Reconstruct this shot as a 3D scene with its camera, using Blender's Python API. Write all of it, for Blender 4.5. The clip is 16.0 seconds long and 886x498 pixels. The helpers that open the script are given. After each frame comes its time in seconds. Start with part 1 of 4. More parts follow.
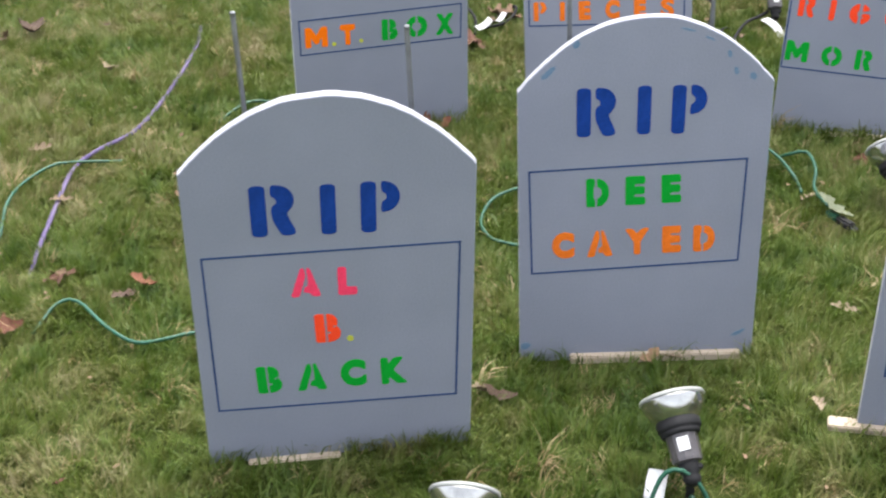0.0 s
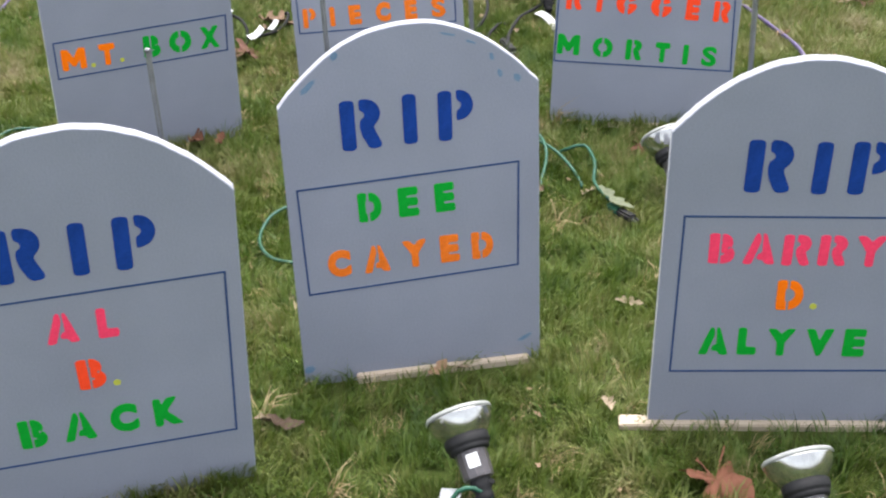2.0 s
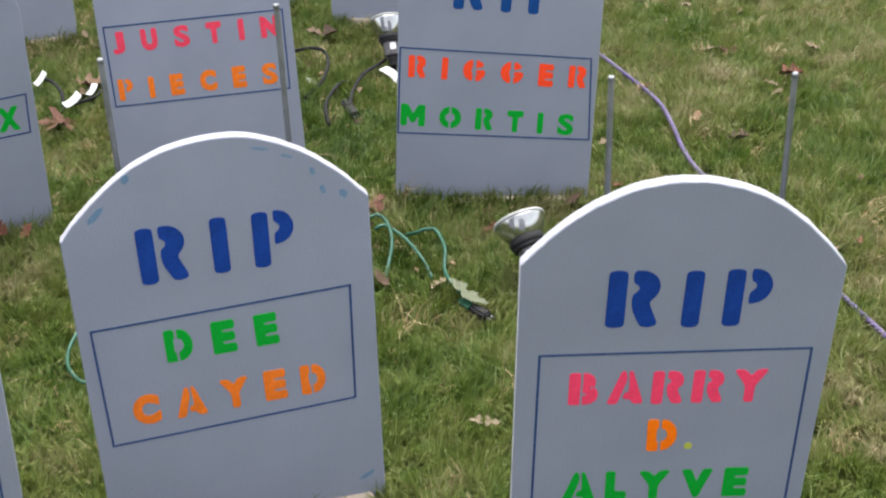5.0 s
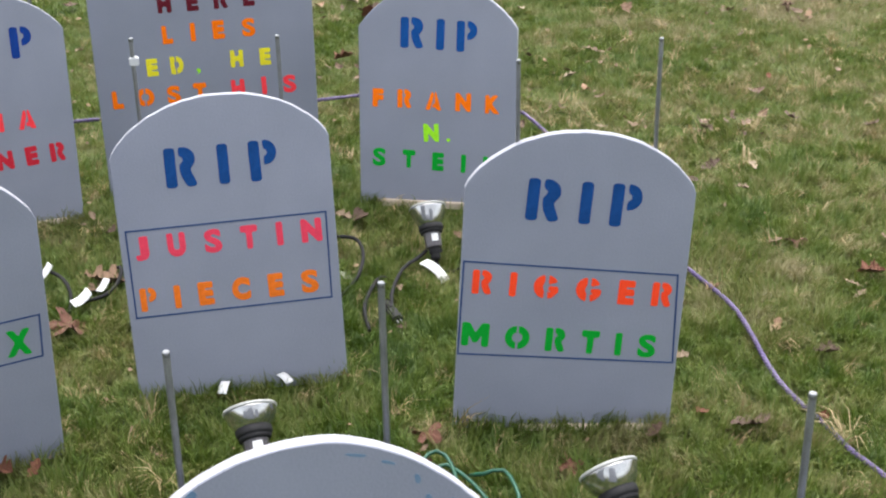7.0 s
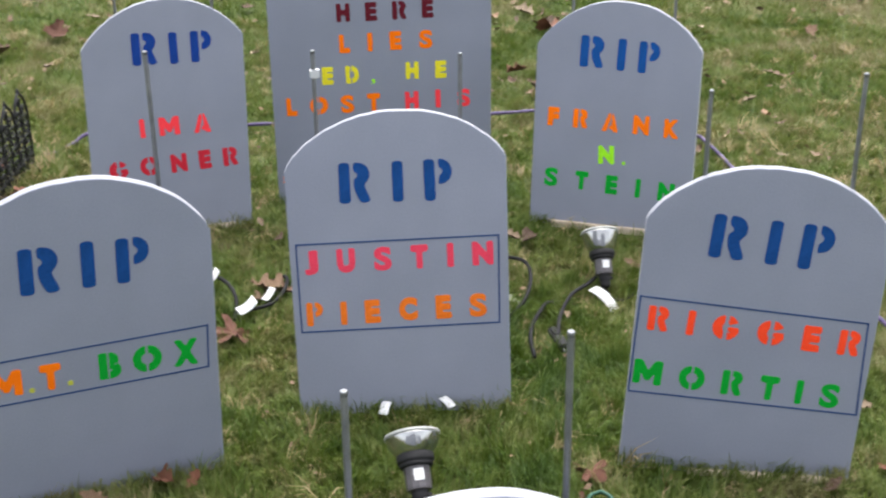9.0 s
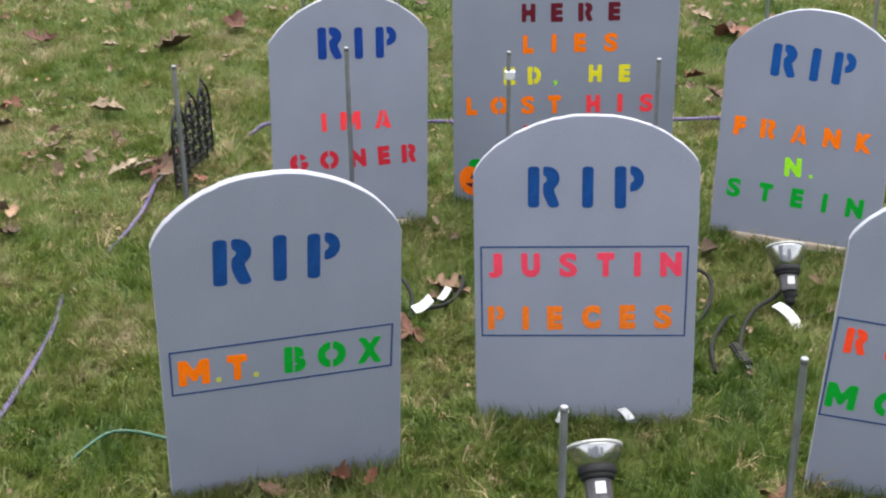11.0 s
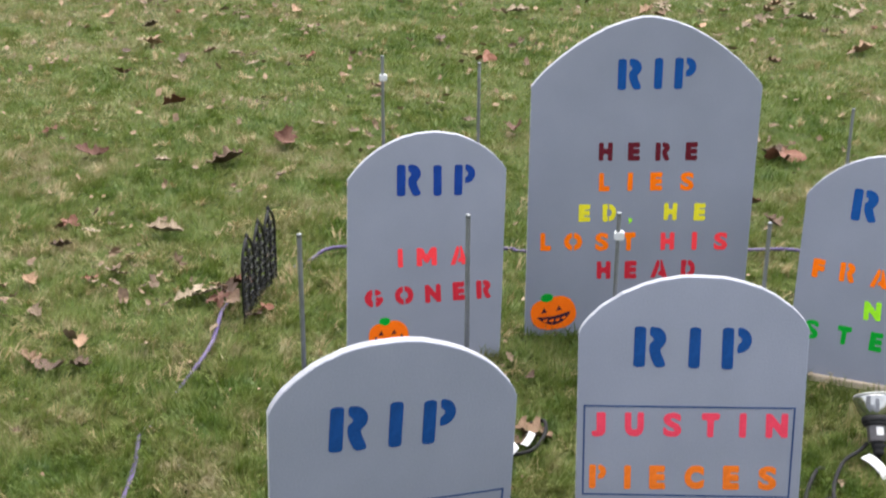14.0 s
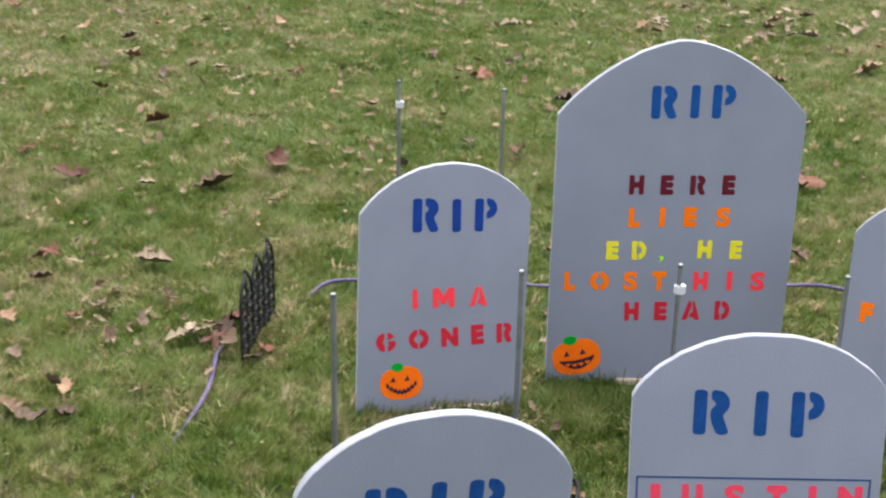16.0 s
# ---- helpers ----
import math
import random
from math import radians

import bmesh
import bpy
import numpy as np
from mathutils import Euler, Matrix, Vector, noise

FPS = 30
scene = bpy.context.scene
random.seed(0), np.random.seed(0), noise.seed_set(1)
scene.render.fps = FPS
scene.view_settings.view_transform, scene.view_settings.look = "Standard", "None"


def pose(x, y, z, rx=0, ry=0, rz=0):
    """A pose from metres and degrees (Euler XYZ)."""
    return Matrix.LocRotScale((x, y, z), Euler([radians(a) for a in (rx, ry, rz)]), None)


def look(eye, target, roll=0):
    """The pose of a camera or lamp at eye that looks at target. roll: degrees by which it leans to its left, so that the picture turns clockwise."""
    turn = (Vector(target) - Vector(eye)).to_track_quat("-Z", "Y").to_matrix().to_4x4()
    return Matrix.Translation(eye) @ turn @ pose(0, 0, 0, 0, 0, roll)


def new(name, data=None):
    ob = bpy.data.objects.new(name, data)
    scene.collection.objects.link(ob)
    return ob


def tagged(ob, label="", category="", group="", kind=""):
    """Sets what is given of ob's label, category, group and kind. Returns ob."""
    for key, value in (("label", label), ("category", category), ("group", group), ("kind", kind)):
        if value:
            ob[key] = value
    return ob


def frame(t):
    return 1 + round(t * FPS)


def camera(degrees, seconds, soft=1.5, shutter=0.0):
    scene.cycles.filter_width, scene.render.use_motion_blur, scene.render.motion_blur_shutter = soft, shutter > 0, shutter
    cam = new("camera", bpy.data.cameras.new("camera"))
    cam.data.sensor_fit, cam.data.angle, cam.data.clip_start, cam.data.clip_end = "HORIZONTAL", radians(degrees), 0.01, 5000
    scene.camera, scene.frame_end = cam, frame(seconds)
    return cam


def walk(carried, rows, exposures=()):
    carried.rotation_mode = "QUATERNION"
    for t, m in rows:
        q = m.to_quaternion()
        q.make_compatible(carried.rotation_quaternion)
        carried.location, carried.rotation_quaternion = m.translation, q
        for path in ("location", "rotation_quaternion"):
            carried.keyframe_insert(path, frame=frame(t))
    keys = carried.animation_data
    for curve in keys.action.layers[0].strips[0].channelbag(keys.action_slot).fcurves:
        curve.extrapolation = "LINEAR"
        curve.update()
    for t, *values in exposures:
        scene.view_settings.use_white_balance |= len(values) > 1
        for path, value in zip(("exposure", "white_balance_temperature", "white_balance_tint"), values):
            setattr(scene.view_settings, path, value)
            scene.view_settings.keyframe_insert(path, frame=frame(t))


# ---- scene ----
cam = camera(35.5, 16.0, soft=2.1, shutter=0.4)
PATH = [
    (0, (0.116, -0.461, 2.043), (0.039, 1.278, 1.057), -2.7),
    (0.5, (0.14, -0.399, 2.027), (0.127, 1.344, 1.047), -2.9),
    (1, (0.169, -0.374, 2.027), (0.224, 1.37, 1.049), -3.3),
    (1.5, (0.193, -0.354, 2.027), (0.33, 1.379, 1.037), -3.2),
    (2, (0.22, -0.332, 2.024), (0.408, 1.389, 1.023), -2.8),
    (2.5, (0.247, -0.325, 2.02), (0.475, 1.388, 1.014), -3.0),
    (3, (0.232, -0.266, 2.02), (0.531, 1.43, 1.002), -3.1),
    (3.2, (0.223, -0.226, 2.015), (0.551, 1.463, 0.996), -3.2),
    (5.3, (0.431, 0.235, 2.069), (0.798, 1.927, 1.068), -1.9),
    (5.5, (0.442, 0.301, 2.087), (0.803, 2.024, 1.136), -1.7),
    (6, (0.395, 0.505, 2.11), (0.764, 2.264, 1.232), -1.3),
    (6.5, (0.279, 0.667, 2.11), (0.702, 2.423, 1.251), -1.7),
    (7, (0.273, 0.771, 2.115), (0.706, 2.521, 1.248), -0.9),
    (7.5, (0.364, 0.818, 2.121), (0.747, 2.588, 1.271), -1.4),
    (8, (0.36, 0.854, 2.121), (0.742, 2.614, 1.251), -1.4),
    (8.5, (0.286, 0.89, 2.118), (0.617, 2.665, 1.257), -0.4),
    (9, (0.236, 0.907, 2.12), (0.457, 2.701, 1.262), -0.7),
    (9.5, (0.216, 0.922, 2.115), (0.398, 2.719, 1.256), -0.7),
    (10, (0.187, 0.938, 2.105), (0.316, 2.74, 1.246), -0.5),
    (10.2, (0.172, 0.943, 2.106), (0.27, 2.747, 1.246), -0.6),
    (12.3, (0.05, 1.014, 2.182), (0.036, 2.826, 1.336), -0.6),
    (12.5, (0.041, 1.018, 2.2), (0.028, 2.834, 1.362), -0.5),
    (13, (0.012, 1.034, 2.25), (0.01, 2.863, 1.441), -0.3),
    (13.5, (-0.05, 1.053, 2.289), (-0.042, 2.894, 1.507), -0.0),
    (14, (-0.188, 1.087, 2.302), (-0.154, 2.939, 1.546), 0.2),
    (14.5, (-0.2, 1.097, 2.31), (-0.143, 2.97, 1.611), 1.0),
    (15, (-0.224, 1.121, 2.291), (-0.204, 2.989, 1.575), 1.2),
    (15.5, (-0.344, 1.293, 2.269), (-0.319, 3.157, 1.544), 1.3),
    (16, (-0.36, 1.485, 2.26), (-0.275, 3.338, 1.514), 1.1),
]
walk(cam, [(t, look(eye, target, roll)) for t, eye, target, roll in PATH], exposures=((0, 1.91), (3.2, 1.95), (5.3, 1.76), (9.0, 1.71), (12.5, 1.78), (16.0, 1.75)))

# ---- light: a bright overcast day ----
world = bpy.data.worlds.new("overcast_sky")
scene.world = world
world.use_nodes = True
wn = world.node_tree
sky = wn.nodes.new("ShaderNodeTexSky")
sky.sky_type, sky.sun_disc = "NISHITA", False
SUN_UP, SUN_ROUND = radians(72), radians(20)
sky.sun_elevation, sky.sun_rotation = SUN_UP, SUN_ROUND
sky.air_density, sky.dust_density, sky.ozone_density = 1.0, 4.0, 0.6
cloud = wn.nodes.new("ShaderNodeHueSaturation")  # cloud cover greys the blue of the sky
cloud.inputs["Saturation"].default_value = 0.3
wn.links.new(sky.outputs[0], cloud.inputs["Color"])
wn.links.new(cloud.outputs[0], wn.nodes["Background"].inputs[0])
wn.nodes["Background"].inputs[1].default_value = 0.15
sun = new("sun", bpy.data.lights.new("sun", "SUN"))
sun.data.energy, sun.data.angle, sun.data.color = 1.3, radians(70), (1.0, 0.96, 0.9)
sun.matrix_world = look((0, 0, 0), (-math.sin(SUN_ROUND) * math.cos(SUN_UP), -math.cos(SUN_ROUND) * math.cos(SUN_UP), -math.sin(SUN_UP)))


# ---- materials ----
def material(name, low, high, rough=0.7, scale=6.0, fine=60.0, bump=0.15, metal=0.0, per_object=0.0, streak=(1, 1, 1), mix=0.35):
    """Two colours mixed by coarse and fine noise, with a fine relief."""
    m = bpy.data.materials.new(name)
    m.use_nodes = True
    nt = m.node_tree
    b = nt.nodes["Principled BSDF"]
    co = nt.nodes.new("ShaderNodeTexCoord")
    mp = nt.nodes.new("ShaderNodeMapping")
    mp.inputs["Scale"].default_value = streak
    nt.links.new(co.outputs["Object"], mp.inputs[0])
    n1 = nt.nodes.new("ShaderNodeTexNoise")
    n1.inputs["Scale"].default_value, n1.inputs["Detail"].default_value = scale, 5
    n2 = nt.nodes.new("ShaderNodeTexNoise")
    n2.inputs["Scale"].default_value, n2.inputs["Detail"].default_value = fine, 3
    for n in (n1, n2):
        nt.links.new(mp.outputs[0], n.inputs["Vector"])
    blend = nt.nodes.new("ShaderNodeMix")
    blend.inputs[0].default_value = mix
    nt.links.new(n1.outputs["Fac"], blend.inputs[2])
    nt.links.new(n2.outputs["Fac"], blend.inputs[3])
    fac = blend.outputs[0]
    if per_object:
        info = nt.nodes.new("ShaderNodeObjectInfo")
        add = nt.nodes.new("ShaderNodeMix")
        add.inputs[0].default_value = per_object
        nt.links.new(fac, add.inputs[2])
        nt.links.new(info.outputs["Random"], add.inputs[3])
        fac = add.outputs[0]
    ramp = nt.nodes.new("ShaderNodeValToRGB")
    ramp.color_ramp.elements[0].position, ramp.color_ramp.elements[1].position = 0.3, 0.7
    ramp.color_ramp.elements[0].color = (*low, 1)
    ramp.color_ramp.elements[1].color = (*high, 1)
    nt.links.new(fac, ramp.inputs[0])
    nt.links.new(ramp.outputs[0], b.inputs["Base Color"])
    b.inputs["Roughness"].default_value, b.inputs["Metallic"].default_value = rough, metal
    if bump:
        bp = nt.nodes.new("ShaderNodeBump")
        bp.inputs["Strength"].default_value, bp.inputs["Distance"].default_value = bump, 0.003
        nt.links.new(n2.outputs["Fac"], bp.inputs["Height"])
        nt.links.new(bp.outputs[0], b.inputs["Normal"])
    return m


def paint(name, rgb, spread=0.18):
    lo = tuple(c * (1 - spread) for c in rgb)
    hi = tuple(min(1, c * (1 + spread)) for c in rgb)
    m = material(name, lo, hi, 0.8, 14, 160, 0.2)
    m.node_tree.nodes["Principled BSDF"].inputs["Specular IOR Level"].default_value = 0.1
    return m


GREY = material("grey_board_paint", (0.204, 0.220, 0.276), (0.248, 0.265, 0.330), 0.7, 4, 180, 0.25)
FOAM = material("white_foam_edge", (0.250, 0.252, 0.285), (0.370, 0.372, 0.410), 0.8, 30, 260, 0.6)
DULLRIM = material("greyed_foam_edge", (0.215, 0.220, 0.250), (0.310, 0.315, 0.350), 0.8, 26, 240, 0.5)
EDGE = material("oversprayed_edge", (0.288, 0.296, 0.328), (0.496, 0.496, 0.528), 0.75, 22, 200, 0.5)
BLUE = paint("navy_blue_paint", (0.009, 0.043, 0.230), 0.3)
TEALBLUE = paint("dark_teal_blue_paint", (0.009, 0.056, 0.205), 0.3)
SKYBLUE = paint("mid_blue_paint", (0.009, 0.070, 0.264), 0.3)
PINK = paint("pink_paint", (0.855, 0.057, 0.135))
RED = paint("red_orange_paint", (0.98, 0.07, 0.022))
ROSE = paint("rose_paint", (0.72, 0.058, 0.105))
CORAL = paint("coral_red_paint", (0.96, 0.055, 0.07))
CRIMSON = paint("crimson_paint", (0.504, 0.023, 0.041))
MAROON = paint("maroon_paint", (0.111, 0.012, 0.021))
GREEN = paint("green_paint", (0.003, 0.301, 0.026))
ORANGE = paint("orange_paint", (1.0, 0.175, 0.004))
DULL_ORANGE = paint("weathered_orange_paint", (0.74, 0.165, 0.018), 0.25)
YELLOW = paint("yellow_paint", (0.76, 0.67, 0.03))
LIME = paint("lime_paint", (0.32, 0.76, 0.025))
PUMPKIN = paint("pumpkin_orange_paint", (1.0, 0.16, 0.006))
INK = paint("dark_face_paint", (0.05, 0.018, 0.03))
DOT = paint("olive_yellow_paint", (0.46, 0.47, 0.07))
BORDER = paint("blue_border_line", (0.028, 0.058, 0.15))
SCUFF = material("teal_overspray", (0.080, 0.160, 0.262), (0.150, 0.222, 0.312), 0.7, 30, 150, 0.1)
STEEL = material("galvanised_steel", (0.156, 0.164, 0.172), (0.266, 0.273, 0.290), 0.5, 25, 220, 0.15, 0.85)
CHROME = material("silvered_reflector", (0.36, 0.36, 0.355), (0.54, 0.54, 0.53), 0.13, 20, 120, 0.05, 0.94)
GLASS = material("frosted_lens", (0.24, 0.25, 0.24), (0.33, 0.34, 0.33), 0.3, 10, 90, 0.15)
BLACK = material("black_rubber", (0.007, 0.007, 0.008), (0.018, 0.018, 0.02), 0.65, 20, 150, 0.2)
SOCKET = material("dark_grey_socket", (0.05, 0.046, 0.05), (0.10, 0.092, 0.10), 0.3, 18, 150, 0.15, 0.2)
PAPER = material("white_paper_tag", (0.476, 0.484, 0.500), (0.590, 0.599, 0.615), 0.7, 20, 120, 0.2)
PRINT = material("grey_print", (0.35, 0.35, 0.36), (0.5, 0.5, 0.5), 0.7, 40, 120, 0.0)
WOOD = material("pale_pine", (0.368, 0.296, 0.224), (0.480, 0.408, 0.328), 0.75, 10, 90, 0.4, streak=(0.2, 2, 2))
GREENCORD = material("green_cord", (0.003, 0.040, 0.022), (0.006, 0.080, 0.045), 0.5, 12, 120, 0.1)
BLACKCORD = material("black_cord", (0.006, 0.006, 0.007), (0.016, 0.016, 0.017), 0.8, 12, 120, 0.1)
ROPE = material("purple_rope", (0.046, 0.026, 0.110), (0.125, 0.100, 0.175), 0.7, 5, 75, 0.6, mix=0.35)
FENCE = material("black_plastic", (0.008, 0.008, 0.009), (0.022, 0.022, 0.024), 0.45, 20, 140, 0.2)
for dull in (BLACK, BLACKCORD, FENCE):
    dull.node_tree.nodes["Principled BSDF"].inputs["Specular IOR Level"].default_value = 0.22
LEAF = material("dead_leaf", (0.050, 0.026, 0.014), (0.240, 0.145, 0.085), 0.75, 18, 120, 0.6, per_object=0.6)
RUST = material("rust_leaf", (0.066, 0.021, 0.010), (0.158, 0.056, 0.028), 0.75, 14, 120, 0.6, per_object=0.45)
PALE = material("pale_leaf", (0.140, 0.097, 0.060), (0.229, 0.178, 0.120), 0.75, 22, 120, 0.5, per_object=0.5)
SAGE = material("grey_green_leaf", (0.060, 0.076, 0.040), (0.120, 0.132, 0.082), 0.75, 22, 120, 0.4)
BROKEN = material("broken_leaf", (0.030, 0.016, 0.009), (0.215, 0.140, 0.085), 0.75, 5, 40, 0.3, mix=0.4)
CRUMB = material("leaf_crumbs", (0.045, 0.026, 0.014), (0.27, 0.18, 0.11), 0.85, 9, 60, 0.2)
SOIL = material("lawn_soil", (0.024, 0.040, 0.007), (0.050, 0.060, 0.016), 0.95, 2.2, 45, 0.8)
SOIL.node_tree.nodes["Principled BSDF"].inputs["Specular IOR Level"].default_value = 0.1


def grass_material(name, stops, patch):
    """Blades that differ one by one, in wider patches of greener and drier lawn."""
    m = bpy.data.materials.new(name)
    m.use_nodes = True
    nt = m.node_tree
    b = nt.nodes["Principled BSDF"]
    co = nt.nodes.new("ShaderNodeTexCoord")
    n = nt.nodes.new("ShaderNodeTexNoise")
    n.inputs["Scale"].default_value, n.inputs["Detail"].default_value, n.inputs["Roughness"].default_value = 1.7, 5, 0.6
    nt.links.new(co.outputs["Object"], n.inputs["Vector"])
    clump = nt.nodes.new("ShaderNodeTexNoise")  # greener and drier tufts, a hand's width across
    clump.inputs["Scale"].default_value, clump.inputs["Detail"].default_value, clump.inputs["Roughness"].default_value = 8.5, 3, 0.6
    nt.links.new(co.outputs["Object"], clump.inputs["Vector"])
    both = nt.nodes.new("ShaderNodeMix")
    both.inputs[0].default_value = 0.42
    nt.links.new(n.outputs["Fac"], both.inputs[2])
    nt.links.new(clump.outputs["Fac"], both.inputs[3])
    geo = nt.nodes.new("ShaderNodeNewGeometry")
    mix = nt.nodes.new("ShaderNodeMix")
    mix.inputs[0].default_value = patch
    nt.links.new(geo.outputs["Random Per Island"], mix.inputs[2])
    spread = nt.nodes.new("ShaderNodeMapRange")
    spread.inputs["From Min"].default_value, spread.inputs["From Max"].default_value = 0.37, 0.66
    # blades shift to the paler, yellower stops to both sides and farther back
    apart = nt.nodes.new("ShaderNodeSeparateXYZ")
    nt.links.new(co.outputs["Object"], apart.inputs[0])
    slope = nt.nodes.new("ShaderNodeMath")
    slope.operation = "MULTIPLY_ADD"
    aside = nt.nodes.new("ShaderNodeMath")
    aside.operation = "SUBTRACT"
    nt.links.new(apart.outputs["X"], aside.inputs[0])
    aside.inputs[1].default_value = 0.5
    far = nt.nodes.new("ShaderNodeMath")
    far.operation = "ABSOLUTE"
    nt.links.new(aside.outputs[0], far.inputs[0])
    nt.links.new(far.outputs[0], slope.inputs[0])
    slope.inputs[1].default_value = 0.021
    back = nt.nodes.new("ShaderNodeMath")
    back.operation = "MULTIPLY_ADD"
    nt.links.new(apart.outputs["Y"], back.inputs[0])
    back.inputs[1].default_value, back.inputs[2].default_value = 0.003, -0.038
    nt.links.new(back.outputs[0], slope.inputs[2])
    dry = nt.nodes.new("ShaderNodeMath")
    nt.links.new(both.outputs[0], dry.inputs[0])
    nt.links.new(slope.outputs[0], dry.inputs[1])
    nt.links.new(dry.outputs[0], spread.inputs["Value"])
    nt.links.new(spread.outputs[0], mix.inputs[3])
    ramp = nt.nodes.new("ShaderNodeValToRGB")
    el = ramp.color_ramp.elements
    while len(el) < len(stops):
        el.new(0.5)
    for e, (at, rgb) in zip(el, stops):
        e.position, e.color = at, (*rgb, 1)
    nt.links.new(mix.outputs[0], ramp.inputs[0])
    nt.links.new(ramp.outputs[0], b.inputs["Base Color"])
    b.inputs["Roughness"].default_value = 0.5
    b.inputs["Specular IOR Level"].default_value = 0.35
    tr = nt.nodes.new("ShaderNodeBsdfTranslucent")
    nt.links.new(ramp.outputs[0], tr.inputs[0])
    ms = nt.nodes.new("ShaderNodeMixShader")
    ms.inputs[0].default_value = 0.3
    nt.links.new(b.outputs[0], ms.inputs[1])
    nt.links.new(tr.outputs[0], ms.inputs[2])
    nt.links.new(ms.outputs[0], nt.nodes["Material Output"].inputs[0])
    return m


GRASS = grass_material("grass_blades", [(0.10, (0.036, 0.073, 0.009)), (0.32, (0.076, 0.121, 0.015)), (0.54, (0.124, 0.150, 0.034)), (0.74, (0.196, 0.186, 0.078)), (0.93, (0.290, 0.243, 0.148))], 0.74)
STRAW = grass_material("dry_straw", [(0.2, (0.216, 0.160, 0.072)), (0.8, (0.368, 0.288, 0.160))], 0.2)


# ---- mesh helpers ----
def finish(name, bm, mats):
    me = bpy.data.meshes.new(name)
    bm.to_mesh(me)
    bm.free()
    for m in mats if isinstance(mats, (list, tuple)) else [mats]:
        me.materials.append(m)
    return me


def part(name, bm, mats, parent, label=""):
    """One mesh object under a thing or under a part."""
    ob = new(name, finish(name, bm, mats))
    ob.parent = parent
    return tagged(ob, label)


def thing(name, label, category, group="", m=None):
    ob = new(name)
    ob.empty_display_size = 0.05
    ob.matrix_world = m or Matrix()
    return tagged(ob, label, category, group)


def smooth(bm):
    for f in bm.faces:
        f.smooth = True
    return bm


def box(sx, sy, sz, at=(0, 0, 0), bevel=0.0, turn=None):
    bm = bmesh.new()
    bmesh.ops.create_cube(bm, size=1)
    bmesh.ops.scale(bm, vec=(sx, sy, sz), verts=bm.verts)
    if bevel:
        bmesh.ops.bevel(bm, geom=bm.edges[:], offset=bevel, segments=2, affect="EDGES")
    if turn:
        bmesh.ops.transform(bm, matrix=turn, verts=bm.verts)
    bmesh.ops.translate(bm, vec=at, verts=bm.verts)
    return bm


def lathe(profile, n=28):
    """A turned solid from (radius, height) pairs, from bottom to top, closed where the radius is not nought."""
    bm = bmesh.new()
    rings = [[bm.verts.new((r * math.cos(a), r * math.sin(a), z)) for a in (2 * math.pi * i / n for i in range(n))] for r, z in profile]
    for lo, hi in zip(rings, rings[1:]):
        for i in range(n):
            bm.faces.new((lo[i], lo[(i + 1) % n], hi[(i + 1) % n], hi[i]))
    bm.faces.new(rings[0][::-1])
    bm.faces.new(rings[-1])
    for f in bm.faces:
        f.smooth = len(f.verts) == 4
    return bm


def spline(points, step=0.02):
    """A smooth line through the points."""
    p = [np.array(q, float) for q in points]
    p = [2 * p[0] - p[1]] + p + [2 * p[-1] - p[-2]]
    out = []
    for a, b, c, d in zip(p, p[1:], p[2:], p[3:]):
        n = max(2, int(np.linalg.norm(c - b) / step))
        for i in range(n):
            t = i / n
            out.append(0.5 * (2 * b + (c - a) * t + (2 * a - 5 * b + 4 * c - d) * t * t + (3 * b - a - 3 * c + d) * t ** 3))
    out.append(p[-2])
    return out


def tube(points, r, n=7, step=0.02):
    line = spline(points, step)
    bm = bmesh.new()
    rings = []
    for i, p in enumerate(line):
        way = line[min(i + 1, len(line) - 1)] - line[max(i - 1, 0)]
        way = Vector(way).normalized()
        side = way.cross(Vector((0, 0, 1)))
        side = side.normalized() if side.length > 1e-3 else Vector((1, 0, 0))
        up = side.cross(way)
        rings.append([bm.verts.new(Vector(p) + side * r * math.cos(a) + up * r * math.sin(a)) for a in (2 * math.pi * k / n for k in range(n))])
    for lo, hi in zip(rings, rings[1:]):
        for i in range(n):
            bm.faces.new((lo[i], lo[(i + 1) % n], hi[(i + 1) % n], hi[i])).smooth = True
    bm.faces.new(rings[0][::-1])
    bm.faces.new(rings[-1])
    return bm


def plate(outline, y0, y1, mat_front=0, mat_rim=None):
    """A flat piece standing in the x-z plane: outline of (x, z), front at y0, back at y1."""
    bm = bmesh.new()
    f = [bm.verts.new((x, y0, z)) for x, z in outline]
    b = [bm.verts.new((x, y1, z)) for x, z in outline]
    bm.faces.new(f).material_index = mat_front
    bm.faces.new(b[::-1]).material_index = mat_front
    n = len(outline)
    for i in range(n):
        face = bm.faces.new((f[i], b[i], b[(i + 1) % n], f[(i + 1) % n]))
        face.material_index = mat_front if mat_rim is None else mat_rim(i)
    bmesh.ops.recalc_face_normals(bm, faces=bm.faces[:])
    return bm


# ---- stencilled letters, from the built-in font ----
WIDE = dict(zip("ABCDEFGHIJKLMNOPRSTUVXY.,", (0.86, 0.72, 0.76, 0.72, 0.63, 0.60, 0.96, 0.72, 0.26, 0.56, 0.78, 0.56, 1.05, 0.84, 0.96, 0.64, 0.76, 0.71, 0.70, 0.72, 0.82, 0.84, 0.84, 0.20, 0.22)))
# bridges of bare board that a stencil leaves: x and z ranges, as parts of the letter
BRIDGE = {"R": [(0.37, 0.46, -1, 2)], "P": [(0.40, 0.49, -1, 2)], "B": [(0.39, 0.47, -1, 2)], "D": [(0.38, 0.47, -1, 2)], "O": [(0.45, 0.54, -1, 2)]}
GLYPHS = {}


